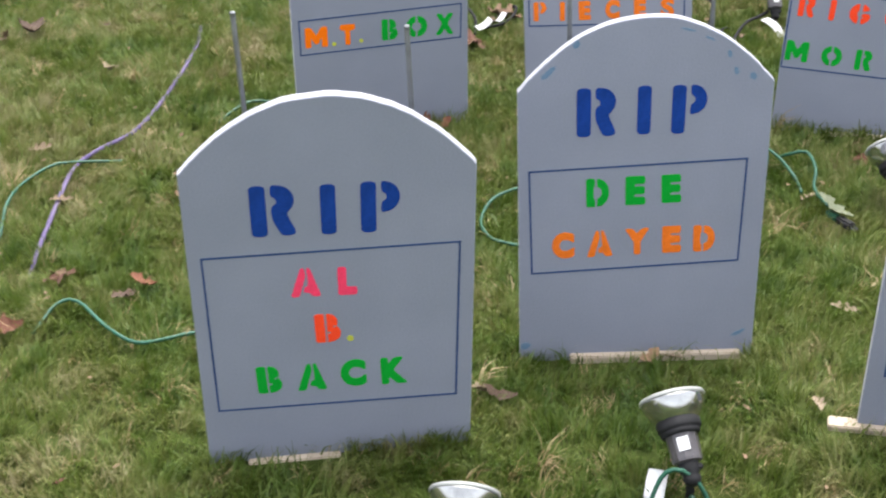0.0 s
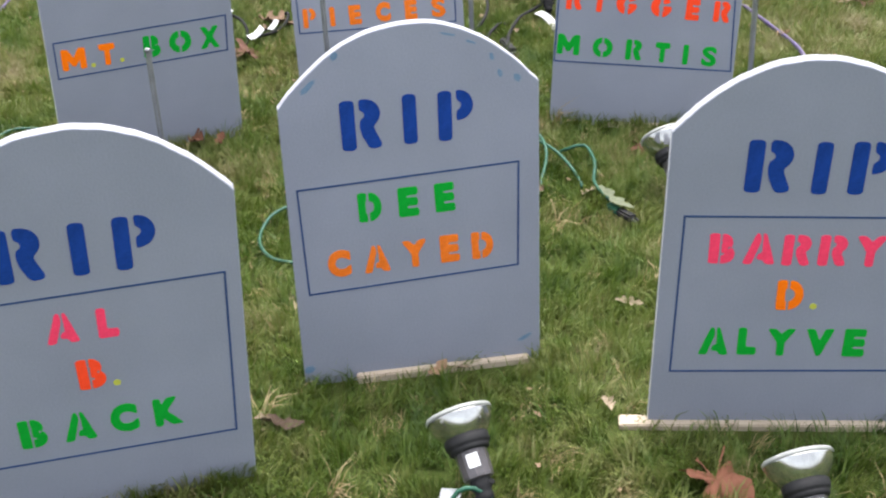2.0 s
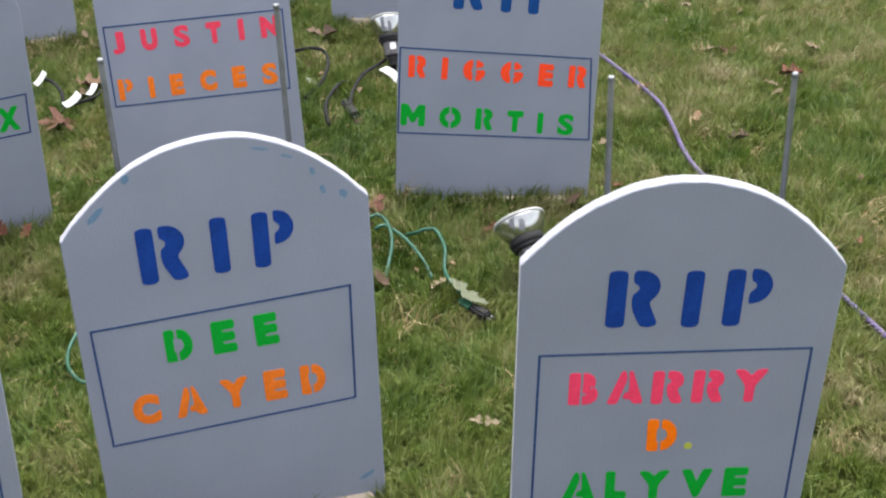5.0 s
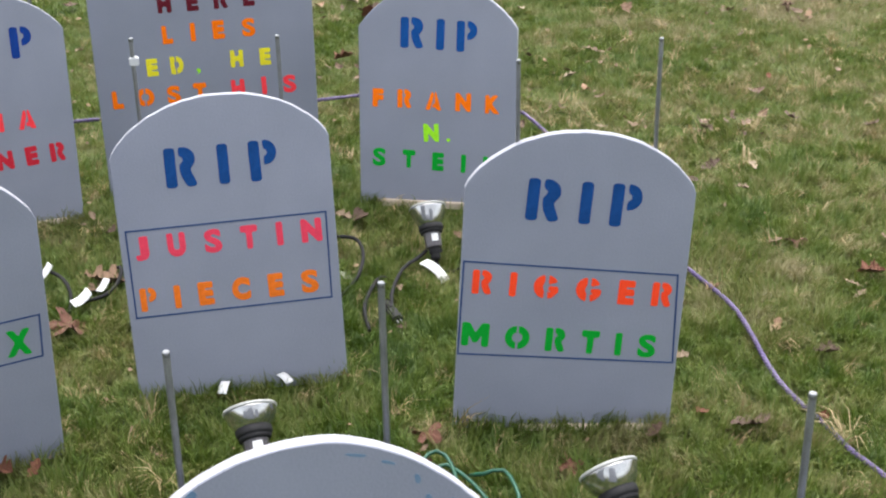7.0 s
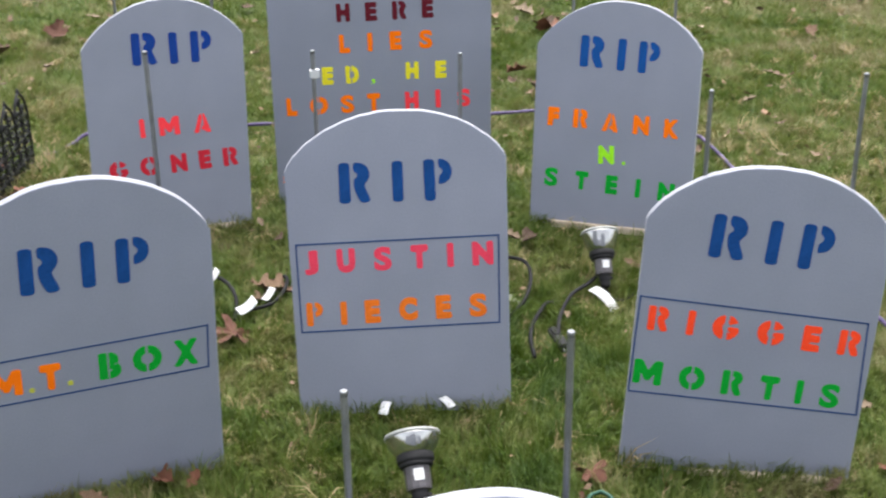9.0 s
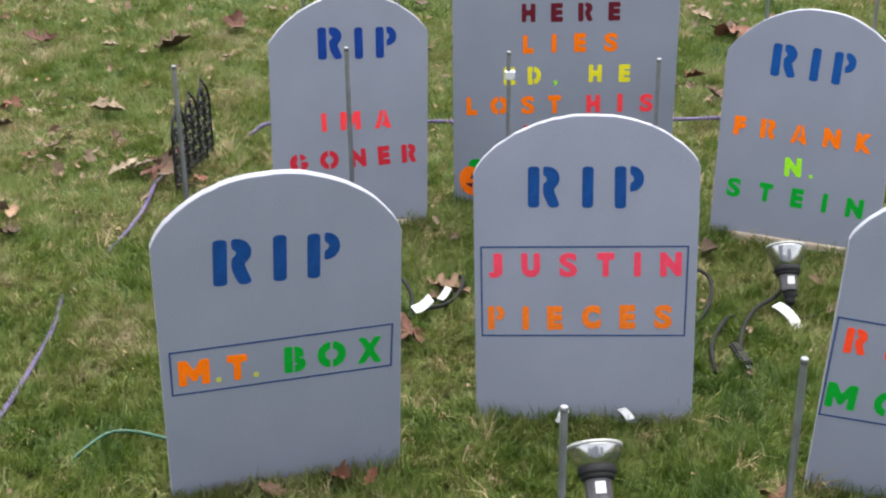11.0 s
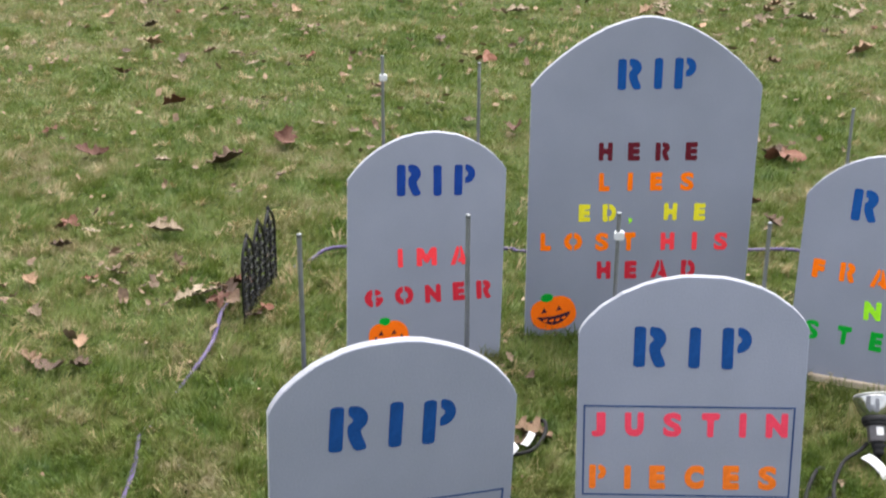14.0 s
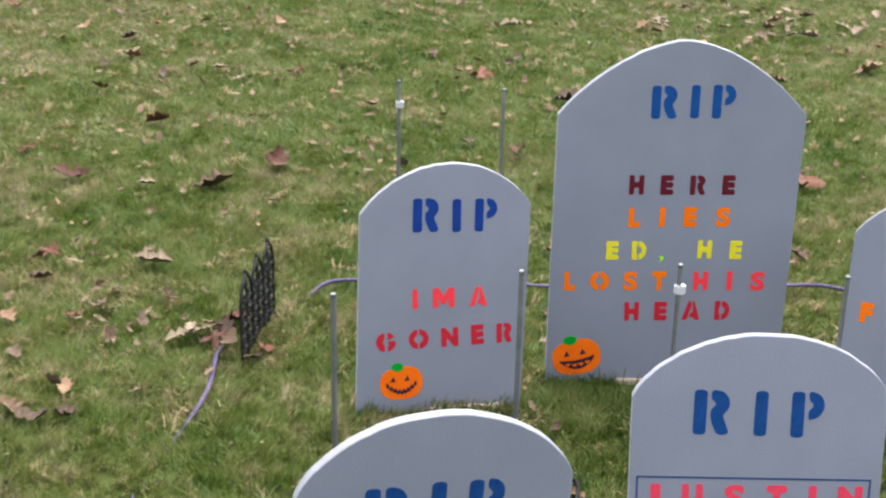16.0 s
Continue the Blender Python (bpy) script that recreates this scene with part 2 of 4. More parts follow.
def cut_away(bm, x0, x1, z0, z1):
    for co, no in (((x0, 0, 0), (1, 0, 0)), ((x1, 0, 0), (1, 0, 0)), ((0, z0, 0), (0, 1, 0)), ((0, z1, 0), (0, 1, 0))):
        bmesh.ops.bisect_plane(bm, geom=bm.verts[:] + bm.edges[:] + bm.faces[:], dist=1e-5, plane_co=co, plane_no=no)
    gone = [f for f in bm.faces if x0 < f.calc_center_median().x < x1 and z0 < f.calc_center_median().y < z1]
    bmesh.ops.delete(bm, geom=gone, context="FACES")


def rounded(loop):
    pts = []
    for a, b in zip(loop, loop[1:] + loop[:1]):
        n = max(1, int((b - a).length / 0.15))
        pts += [a.lerp(b, i / n) for i in range(n)]
    for _ in range(3):
        pts = [q for a, b in zip(pts, pts[1:] + pts[:1]) for q in (a.lerp(b, 0.25), a.lerp(b, 0.75))]
    return pts


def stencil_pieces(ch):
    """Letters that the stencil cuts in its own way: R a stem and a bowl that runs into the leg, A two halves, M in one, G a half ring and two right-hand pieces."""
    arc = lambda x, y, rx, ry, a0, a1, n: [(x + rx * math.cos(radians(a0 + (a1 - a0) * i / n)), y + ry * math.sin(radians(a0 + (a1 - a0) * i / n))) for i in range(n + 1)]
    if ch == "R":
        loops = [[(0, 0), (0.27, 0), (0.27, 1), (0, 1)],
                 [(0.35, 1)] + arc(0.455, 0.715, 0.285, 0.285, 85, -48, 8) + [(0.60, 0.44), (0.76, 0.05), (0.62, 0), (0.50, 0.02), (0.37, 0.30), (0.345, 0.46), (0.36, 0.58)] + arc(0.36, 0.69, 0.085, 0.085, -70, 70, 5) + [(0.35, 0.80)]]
    elif ch == "P":
        loops = [[(0, 0), (0.26, 0), (0.26, 1), (0, 1)],
                 [(0.34, 1)] + arc(0.39, 0.70, 0.27, 0.30, 85, -85, 9) + [(0.34, 0.39), (0.345, 0.58)] + arc(0.35, 0.70, 0.085, 0.09, -70, 70, 5) + [(0.345, 0.82)]]
    elif ch == "A":
        loops = [[(0, 0), (0.25, 0), (0.46, 0.76), (0.42, 1), (0.32, 1)],
                 [(0.49, 1), (0.58, 1), (0.88, 0), (0.61, 0), (0.565, 0.15), (0.36, 0.15), (0.42, 0.36), (0.515, 0.36), (0.51, 0.66)]]
    elif ch == "M":
        loops = [[(0, 0), (0, 1), (0.25, 1), (0.45, 0.58), (0.65, 1), (0.90, 1), (0.90, 0), (0.66, 0), (0.66, 0.48), (0.52, 0.16), (0.38, 0.16), (0.24, 0.48), (0.24, 0)]]
    else:
        loops = [arc(0.40, 0.5, 0.40, 0.5, 100, 260, 14) + arc(0.40, 0.5, 0.11, 0.21, 240, 120, 8),
                 arc(0.40, 0.5, 0.38, 0.5, 80, 28, 6) + arc(0.40, 0.5, 0.12, 0.20, 35, 66, 4),
                 arc(0.40, 0.5, 0.38, 0.5, 280, 330, 6) + [(0.78, 0.30), (0.78, 0.54), (0.46, 0.54), (0.46, 0.36), (0.53, 0.36), (0.53, 0.28)] + arc(0.40, 0.5, 0.12, 0.22, 305, 292, 3)]
    return [[Vector((x, y, 0)) for x, y in loop] for loop in loops]


def glyph(ch):
    """The outlines of a letter, in a box 1 high and WIDE[ch] wide."""
    if ch in GLYPHS:
        return GLYPHS[ch]
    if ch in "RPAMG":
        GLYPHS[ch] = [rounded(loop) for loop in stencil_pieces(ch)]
        if ch in "MG":
            wider = {"M": 1.17, "G": 1.23}[ch]
            GLYPHS[ch] = [[Vector((p.x * wider, p.y, 0)) for p in loop] for loop in GLYPHS[ch]]
        return GLYPHS[ch]
    cu = bpy.data.curves.new("letter", "FONT")
    cu.body, cu.size, cu.resolution_u = ch, 1.0, 4
    cu.offset = 0.01 if ch in ".," else 0.045 if ch == "S" else 0.07 if ch in "BEKX" else 0.075
    ob = bpy.data.objects.new("letter", cu)
    scene.collection.objects.link(ob)
    bpy.context.view_layer.update()
    me = bpy.data.meshes.new_from_object(ob.evaluated_get(bpy.context.evaluated_depsgraph_get()))
    bpy.data.objects.remove(ob)
    bm = bmesh.new()
    bm.from_mesh(me)
    bmesh.ops.remove_doubles(bm, verts=bm.verts, dist=1e-4)
    xs, ys = [v.co.x for v in bm.verts], [v.co.y for v in bm.verts]
    w = WIDE[ch]
    h = 1.0 if ch not in ".," else (0.2 if ch == "." else 0.32)
    for v in bm.verts:
        v.co = Vector(((v.co.x - min(xs)) / (max(xs) - min(xs)), (v.co.y - min(ys)) / (max(ys) - min(ys)), 0))
    for c in BRIDGE.get(ch, []):
        cut_away(bm, *c)
    for v in bm.verts:
        v.co = Vector((v.co.x * w, v.co.y * h - (0.12 if ch == "," else 0), 0))
    edges = {e for e in bm.edges if len(e.link_faces) == 1}
    loops = []
    while edges:
        e = edges.pop()
        first, last = e.verts
        loop = [first.co.copy()]
        while last != first:
            loop.append(last.co.copy())
            nxt = next((k for k in last.link_edges if k in edges), None)
            if nxt is None:
                break
            edges.discard(nxt)
            last = nxt.other_vert(last)
        if len(loop) > 2:
            loops.append(rounded(loop))
    bm.free()
    GLYPHS[ch] = loops
    return loops


def letter_mesh(ch, h, angle):
    """A letter h high as a film of paint 1 mm thick; holes are filled with a bridge of edges."""
    bm = bmesh.new()
    spin = Matrix.Rotation(angle, 2)
    edges = []
    for loop in glyph(ch):
        vs = []
        for p in loop:
            q = spin @ Vector((p.x * h, p.y * h))
            vs.append(bm.verts.new((q.x, -0.0012, q.y)))
        edges += [bm.edges.new((a, b)) for a, b in zip(vs, vs[1:] + vs[:1])]
    bmesh.ops.triangle_fill(bm, use_beauty=True, use_dissolve=False, edges=edges, normal=(0, -1, 0))
    rim = [e for e in bm.edges if len(e.link_faces) == 1]
    out = bmesh.ops.extrude_edge_only(bm, edges=rim)
    bmesh.ops.translate(bm, vec=(0, 0.0011, 0), verts=[v for v in out["geom"] if isinstance(v, bmesh.types.BMVert)])
    bmesh.ops.recalc_face_normals(bm, faces=bm.faces[:])
    return bm


def stencil(parent, text, colours, u0, v0, u1, v1, h):
    """A line of letters from (u0, v0) to (u1, v1) along their feet; colours: one for all, or one for each letter."""
    wide = [WIDE[c] * h for c in text]
    gap = (u1 - u0 - sum(wide)) / max(1, len(text) - 1)
    angle = math.atan2(v1 - v0, u1 - u0)
    u = u0
    for i, (c, w) in enumerate(zip(text, wide)):
        mat = colours[i % len(colours)]
        ob = part("letter" if c not in ".," else "painted_dot", letter_mesh(c, h * random.uniform(0.985, 1.015), angle + random.uniform(-0.012, 0.012)), mat, parent)
        ob.location = (u, 0, v0 + (u - u0) * math.tan(angle) + random.uniform(-0.0015, 0.0015))
        u += w + gap


def border(parent, corners, wide=0.0046):
    """The four painted lines of a frame, end to end."""
    for (x0, z0), (x1, z1) in zip(corners, corners[1:] + corners[:1]):
        d = Vector((x1 - x0, z1 - z0))
        n = Vector((-d.y, d.x)).normalized() * wide / 2
        e = d.normalized() * wide * 0.5
        a, b = Vector((x0, z0)) + e, Vector((x1, z1)) + e
        bm = plate([a + n, a - n, b - n, b + n], -0.001, 0.0002)
        part("border_line", bm, BORDER, parent)


def pumpkin(parent, x, z, w, h, tilt, toothed):
    """A jack-o'-lantern painted on the board: a squat body, dented at the stem, with two eyes and a toothed mouth, turned by tilt degrees."""
    spin = Matrix.Rotation(radians(tilt), 2)

    def flat(points, y0, y1):
        out = []
        for u, v in points:
            p = spin @ Vector((u * w, v * h))
            out.append((x + p.x, z + p.y))
        return plate(out, y0, y1)
    n = 64
    out = []
    for i in range(n):
        a = 2 * math.pi * i / n
        dent = 1 - 0.16 * math.exp(-((a - 1.75) / 0.22) ** 2) + 0.05 * math.exp(-((a - 1.0) / 0.4) ** 2) - 0.03 * math.exp(-((a - 4.6) / 0.3) ** 2)
        flatter = (abs(math.cos(a)) ** 2.4 + abs(math.sin(a)) ** 2.4) ** (-1 / 2.4)
        out.append((0.5 * flatter * dent * math.cos(a), 0.5 * flatter * dent * math.sin(a)))
    body = part("painted_pumpkin", flat(out, -0.0012, 0.0002), PUMPKIN, parent, "painted orange jack-o'-lantern")
    part("stem", flat([(-0.07 + 0.14 * math.cos(a), 0.50 + 0.13 * math.sin(a)) for a in (2 * math.pi * i / 18 for i in range(18))], -0.0014, 0.0002), GREEN, body, "green painted stem")
    for sx in (-0.2, 0.13):
        part("eye", flat([(sx - 0.06, 0.06), (sx + 0.07, 0.07), (sx + 0.02, 0.22)], -0.0022, -0.0008), INK, body)
    lo, hi = [], []
    for i in range(17):
        u = -0.36 + 0.72 * i / 16
        sag = -0.02 - 0.26 * (1 - (u / 0.36) ** 2)
        zig = 0.055 if i % 2 else -0.045
        if toothed:
            hi.append((u, -0.02 + 0.04 * u - 0.06 * (1 - (u / 0.36) ** 2)))
            lo.append((u, sag - 0.06))
        else:
            hi.append((u, sag + 0.07 + zig))
            lo.append((u, sag - 0.05 + zig * 0.6))
    mouth = part("mouth", flat(lo + hi[::-1], -0.0022, -0.0008), INK, body)
    if toothed:  # the orange left between the inked teeth
        for k in range(4):
            u = -0.20 + 0.135 * k
            d = -0.20 + 0.9 * (u * u)
            part("tooth_gap", flat([(u - 0.055, d - 0.005), (u, d - 0.07), (u + 0.055, d + 0.005), (u + 0.025, d + 0.035), (u, d - 0.005), (u - 0.03, d + 0.03)], -0.0032, -0.002), PUMPKIN, mouth)


def tombstone(label, x, y, yaw, lean, wide, shoulder, top, power, lines, frame_corners=None, foot=None, slant=0.0, shift=0.0, seed=0, rim_paint=None, full=1.0, off=0.0):
    """A foam board with an arched top. lean: degrees by which it leans back. slant: how much higher the right shoulder is; shift: how far the top stands to the right of the foot; full: below 1, an arch that runs into rounder shoulders; off: how far the board stands to the right of its middle."""
    rnd = random.Random(seed)
    t = thing("tombstone", label, "tombstone", "tombstones on the lawn", pose(x, y, 0, -lean, 0, yaw))
    n = 36
    out = [(off - wide / 2, -0.01), (off + wide / 2, -0.01)]
    for i in range(n + 1):
        u = math.cos(math.pi * i / n) * 0.6 + (1 - 2 * i / n) * 0.4
        mid = max(0.0, 1 - abs(u) ** power) ** full
        z = shoulder + slant * u * 0.5 + (top - shoulder) * mid
        out.append((u * wide / 2 + off + shift * z / shoulder, z + rnd.uniform(-0.0012, 0.0012)))
    bm = plate(out, 0.0, 0.026, 0, lambda i: 1 if 2 <= i < n + 2 else 2)
    rim = [e for e in bm.edges if abs(e.verts[0].co.y - e.verts[1].co.y) < 1e-6]
    bmesh.ops.bevel(bm, geom=rim, offset=0.0018, segments=1, affect="EDGES")
    part("board", bm, [GREY, rim_paint or FOAM, EDGE], t, "grey painted foam board with a thinly painted pale arched edge" if rim_paint else "grey painted foam board with a bare white arched edge")
    for line in lines:
        stencil(t, *line)
    if frame_corners:
        border(t, frame_corners)
    if foot:
        x0, x1, h = foot
        h += 0.006
        bm = box(x1 - x0, 0.040, h, ((x0 + x1) / 2, 0.001, h / 2 - 0.016), 0.003)
        part("foot_strip", bm, WOOD, t, "pale pine strip under the board")
    return t


# ---- the lawn ----
def rise(x, y):
    return 0.006 * noise.noise(Vector((x * 0.9, y * 0.9, 3.1)))


bm = bmesh.new()
xs = [-300, -80, -20] + [-7 + 0.25 * i for i in range(61)] + [22, 80, 300]
ys = [-300, -80, -20, -4] + [0.25 * i for i in range(64)] + [30, 80, 300]
grid = [[bm.verts.new((x, y, rise(x, y) - 0.004)) for x in xs] for y in ys]
for a, b in zip(grid, grid[1:]):
    for i in range(len(xs) - 1):
        bm.faces.new((a[i], a[i + 1], b[i + 1], b[i])).smooth = True
tagged(new("ground", finish("ground", bm, SOIL)), "mown lawn soil with worn, mossy patches", "lawn", kind="structure")


# strips under the boards: the board's place and turn, and the strip's two ends
STRIPS = ((-0.268, 2.174, 6.5, -0.22, 0.0), (0.47, 2.545, 0.7, -0.17, 0.27), (1.253, 2.169, -11.2, -0.36, 0.26), (0.622, 5.841, -2.2, -0.16, 0.3), (1.401, 5.418, -23.6, -0.21, 0.2))


def pressed(x, y):
    """Where the grass lies flat, in front of the strips."""
    flat = np.zeros(len(x), bool)
    for sx, sy, yaw, x0, x1 in STRIPS:
        c, k = math.cos(radians(yaw)), math.sin(radians(yaw))
        u, v = (x - sx) * c + (y - sy) * k, (y - sy) * c - (x - sx) * k
        flat |= (u > x0 - 0.01) & (u < x1 + 0.01) & (v > -0.062) & (v < 0.02)
    return flat


def blades(name, count, y0, y1, length, width, mat, seed, label, bent=True, lie=0.72, near=1.0, wide=0.0, spread=0.012):
    """Grass: each blade a bent, tapered strip that rises from the lawn, in tufts that lie one way or another."""
    rng = np.random.default_rng(seed)
    tufts = max(20, count // 16)
    cy = y0 + (y1 - y0) * rng.random(tufts * 3) ** near
    cx = -0.75 - 0.34 * cy + (2.1 + 0.80 * cy) * rng.random(tufts * 3)
    keep = rng.random(tufts * 3) < (2.1 + 0.80 * cy) / (2.1 + 0.80 * y1)
    cx, cy = cx[keep][:tufts], cy[keep][:tufts]
    cy = cy + rng.normal(0, 0.3, len(cy)) * np.clip((cy - 2.5) / 1.5, 0, 1)
    of = rng.integers(0, len(cx), count)
    x, y = cx[of] + rng.normal(0, spread, count), cy[of] + rng.normal(0, spread, count)
    if wide:  # round about, outside the strip that the finer grass fills
        x, y = rng.uniform(0.6 - wide, 0.6 + wide, count * 2), rng.uniform(y0, y1, count * 2)
        out = (y < 1.5) | (x < -0.6 - 0.34 * y) | (x > 1.25 + 0.46 * y) | (y > 14.6)
        x, y = x[out][:count], y[out][:count]
        of = np.arange(len(x)) % len(cx)
    stay = ~pressed(x, y) | (rng.random(len(x)) < 0.12)
    x, y, of = x[stay], y[stay], of[stay]
    n = len(x)
    way, bulk, low = rng.normal(0, 1.0, len(cx)), rng.normal(1, 0.2, len(cx)), rng.normal(0, 0.2, len(cx))
    swirl = np.sin(x * 7.3 + 2.1 * np.sin(y * 5.1)) + np.sin(y * 8.7 + 1.7 * np.sin(x * 6.3)) + 0.8 * np.sin(x * 17 + y * 13)
    ang = swirl * 1.4 + way[of] + rng.normal(0, 0.8, n)
    size = length * (0.5 + 0.85 * rng.random(n)) * np.clip(bulk[of], 0.5, 1.5)
    flop = np.clip(rng.normal(lie, 0.26, n) + low[of], 0.05, 1.35)
    dx, dy = np.cos(ang), np.sin(ang)
    px, py = -dy, dx
    turn = rng.normal(0, 0.8, n)
    px, py = px * np.cos(turn) + dx * np.sin(turn), py * np.cos(turn) + dy * np.sin(turn)
    w = width * (0.6 + 0.8 * rng.random(n)) / 2
    base = np.stack([x, y, np.full(n, -0.006)], 1)
    side = np.stack([px * w, py * w, np.zeros(n)], 1)
    f1, f2 = flop * 0.6, flop * 1.35
    mid = base + np.stack([dx * np.sin(f1) * size * 0.55, dy * np.sin(f1) * size * 0.55, np.cos(f1) * size * 0.55], 1)
    tip = mid + np.stack([dx * np.sin(f2) * size * 0.5, dy * np.sin(f2) * size * 0.5, np.cos(f2) * size * 0.5], 1)
    me = bpy.data.meshes.new(name)
    if bent:
        co = np.stack([base - side, base + side, mid + side * 0.85, mid - side * 0.85, tip], 1).reshape(-1, 3)
        k = np.arange(n)[:, None] * 5
        loops = (k + np.array([0, 1, 2, 3, 3, 2, 4])).reshape(-1)
        starts = (np.arange(n)[:, None] * 7 + np.array([0, 4])).reshape(-1)
    else:
        co = np.stack([base - side, base + side, tip], 1).reshape(-1, 3)
        loops, starts = np.arange(n * 3), np.arange(n) * 3
    me.vertices.add(len(co))
    me.vertices.foreach_set("co", co.astype(np.float32).reshape(-1))
    me.loops.add(len(loops))
    me.loops.foreach_set("vertex_index", loops.astype(np.int32))
    me.polygons.add(len(starts))
    me.polygons.foreach_set("loop_start", starts.astype(np.int32))
    me.update(calc_edges=True)
    me.materials.append(mat)
    return tagged(new(name, me), label, "grass", kind="stuff")


blades("grass", 440000, 1.2, 5.2, 0.053, 0.0034, GRASS, 1, "short green lawn grass with yellowed blades", near=0.85)
blades("grass", 340000, 5.2, 8.4, 0.046, 0.0056, GRASS, 2, "short green lawn grass with yellowed blades", bent=False, lie=0.85, spread=0.018)
blades("grass", 460000, 8.4, 15.0, 0.036, 0.0092, GRASS, 3, "short green lawn grass farther off", bent=False, lie=0.84, spread=0.04)
blades("grass", 340000, -3.5, 17.0, 0.055, 0.019, GRASS, 8, "short lawn grass round the plot", bent=False, wide=9.0)
blades("dry_grass", 30000, 1.2, 7.0, 0.06, 0.0022, STRAW, 4, "dry straw lying in the lawn", lie=1.15)
blades("dry_grass", 17000, 6.0, 15.0, 0.07, 0.0042, STRAW, 5, "dry straw lying in the lawn farther off", lie=1.15)
blades("dry_grass", 1800, 1.2, 7.0, 0.11, 0.0034, STRAW, 6, "long dry grass stalks lying in the lawn", lie=1.2)

# ---- the tombstones ----
tombstone("grey foam tombstone with pink, red and green framed lettering", -0.268, 2.174, 6.5, -4.9, 0.622, 0.783, 0.955, 2.15,
          [("RIP", [BLUE], -0.142, 0.631, 0.171, 0.618, 0.126), ("AL", [PINK], -0.075, 0.465, 0.072, 0.459, 0.076),
           ("B.", [RED, DOT], -0.03, 0.332, 0.055, 0.331, 0.08), ("BACK", [GREEN], -0.174, 0.199, 0.171, 0.196, 0.078)],
          [(-0.256, 0.585), (0.302, 0.577), (0.281, 0.149), (-0.27, 0.158)], (-0.22, 0.0, 0.012), -0.025, 0.032, 1)
B_STONE = tombstone("grey foam tombstone with teal overspray and green and orange lettering", 0.47, 2.545, 0.7, 0.5, 0.60, 0.756, 0.928, 2.15,
          [("RIP", [BLUE], -0.156, 0.635, 0.147, 0.635, 0.124), ("DEE", [GREEN], -0.131, 0.445, 0.101, 0.450, 0.077), ("CAYED", [DULL_ORANGE], -0.215, 0.303, 0.189, 0.312, 0.074)],
          [(-0.27, 0.545), (0.254, 0.563), (0.248, 0.283), (-0.266, 0.261)], (-0.17, 0.27, 0.028), 0.009, 0.005, 2)
tombstone("grey foam tombstone with pink, orange and green framed lettering", 1.253, 2.169, -11.2, -4.1, 0.585, 0.776, 0.951, 2.15,
          [("RIP", [BLUE], -0.116, 0.646, 0.179, 0.636, 0.127), ("BARRY", [PINK], -0.179, 0.464, 0.198, 0.452, 0.079),
           ("D.", [ORANGE, DOT], -0.023, 0.338, 0.067, 0.338, 0.08), ("ALYVE", [GREEN], -0.187, 0.212, 0.184, 0.207, 0.077)],
          [(-0.234, 0.587), (0.273, 0.578), (0.266, 0.165), (-0.247, 0.163)], (-0.36, 0.26, 0.024), -0.03, 0.022, 3)
tombstone("grey foam tombstone with one framed line in orange and green", -0.262, 4.011, 14.2, -2.8, 0.606, 0.722, 0.893, 2.15,
          [("RIP", [TEALBLUE], -0.156, 0.615, 0.152, 0.60, 0.124), ("M.T.", [ORANGE, DOT, ORANGE, DOT], -0.261, 0.346, -0.062, 0.341, 0.073), ("BOX", [GREEN], 0.002, 0.342, 0.254, 0.335, 0.078)],
          [(-0.276, 0.445), (0.283, 0.442), (0.277, 0.319), (-0.279, 0.322)], None, -0.028, 0.014, 4, DULLRIM, 0.74, -0.006)
tombstone("grey foam tombstone with pink and orange framed lettering", 0.538, 4.289, -5.0, 7.2, 0.604, 0.725, 0.875, 2.15,
          [("RIP", [TEALBLUE], -0.164, 0.619, 0.143, 0.624, 0.116), ("JUSTIN", [ROSE], -0.268, 0.418, 0.257, 0.434, 0.07), ("PIECES", [DULL_ORANGE], -0.268, 0.264, 0.238, 0.28, 0.07)],
          [(-0.289, 0.505), (0.270, 0.519), (0.272, 0.261), (-0.284, 0.247)], None, 0.03, -0.013, 5, DULLRIM, 0.76, 0.003)
tombstone("grey foam tombstone with red and green framed lettering", 1.364, 3.855, -15.1, 2.9, 0.60, 0.695, 0.852, 2.15,
          [("RIP", [TEALBLUE], -0.105, 0.616, 0.19, 0.589, 0.119), ("RIGGER", [RED], -0.245, 0.405, 0.287, 0.359, 0.07), ("MORTIS", [GREEN], -0.275, 0.249, 0.252, 0.208, 0.07)],
          [(-0.264, 0.498), (0.303, 0.454), (0.301, 0.194), (-0.283, 0.225)], (-0.12, 0.25, 0.016), -0.02, 0.039, 6, DULLRIM, 0.76)
G_STONE = tombstone("small grey foam tombstone with red lettering and a painted pumpkin", -0.173, 5.647, 6.9, 5.0, 0.565, 0.70, 0.852, 2.15,
          [("RIP", [BLUE], -0.089, 0.625, 0.189, 0.62, 0.114), ("IMA", [CORAL], -0.089, 0.363, 0.161, 0.364, 0.069), ("GONER", [CRIMSON], -0.211, 0.214, 0.25, 0.228, 0.07)],
          None, (-0.03, 0.22, 0.02), 0.02, 0.022, 7, DULLRIM, 0.88)
pumpkin(G_STONE, -0.128, 0.100, 0.145, 0.118, 3, False)
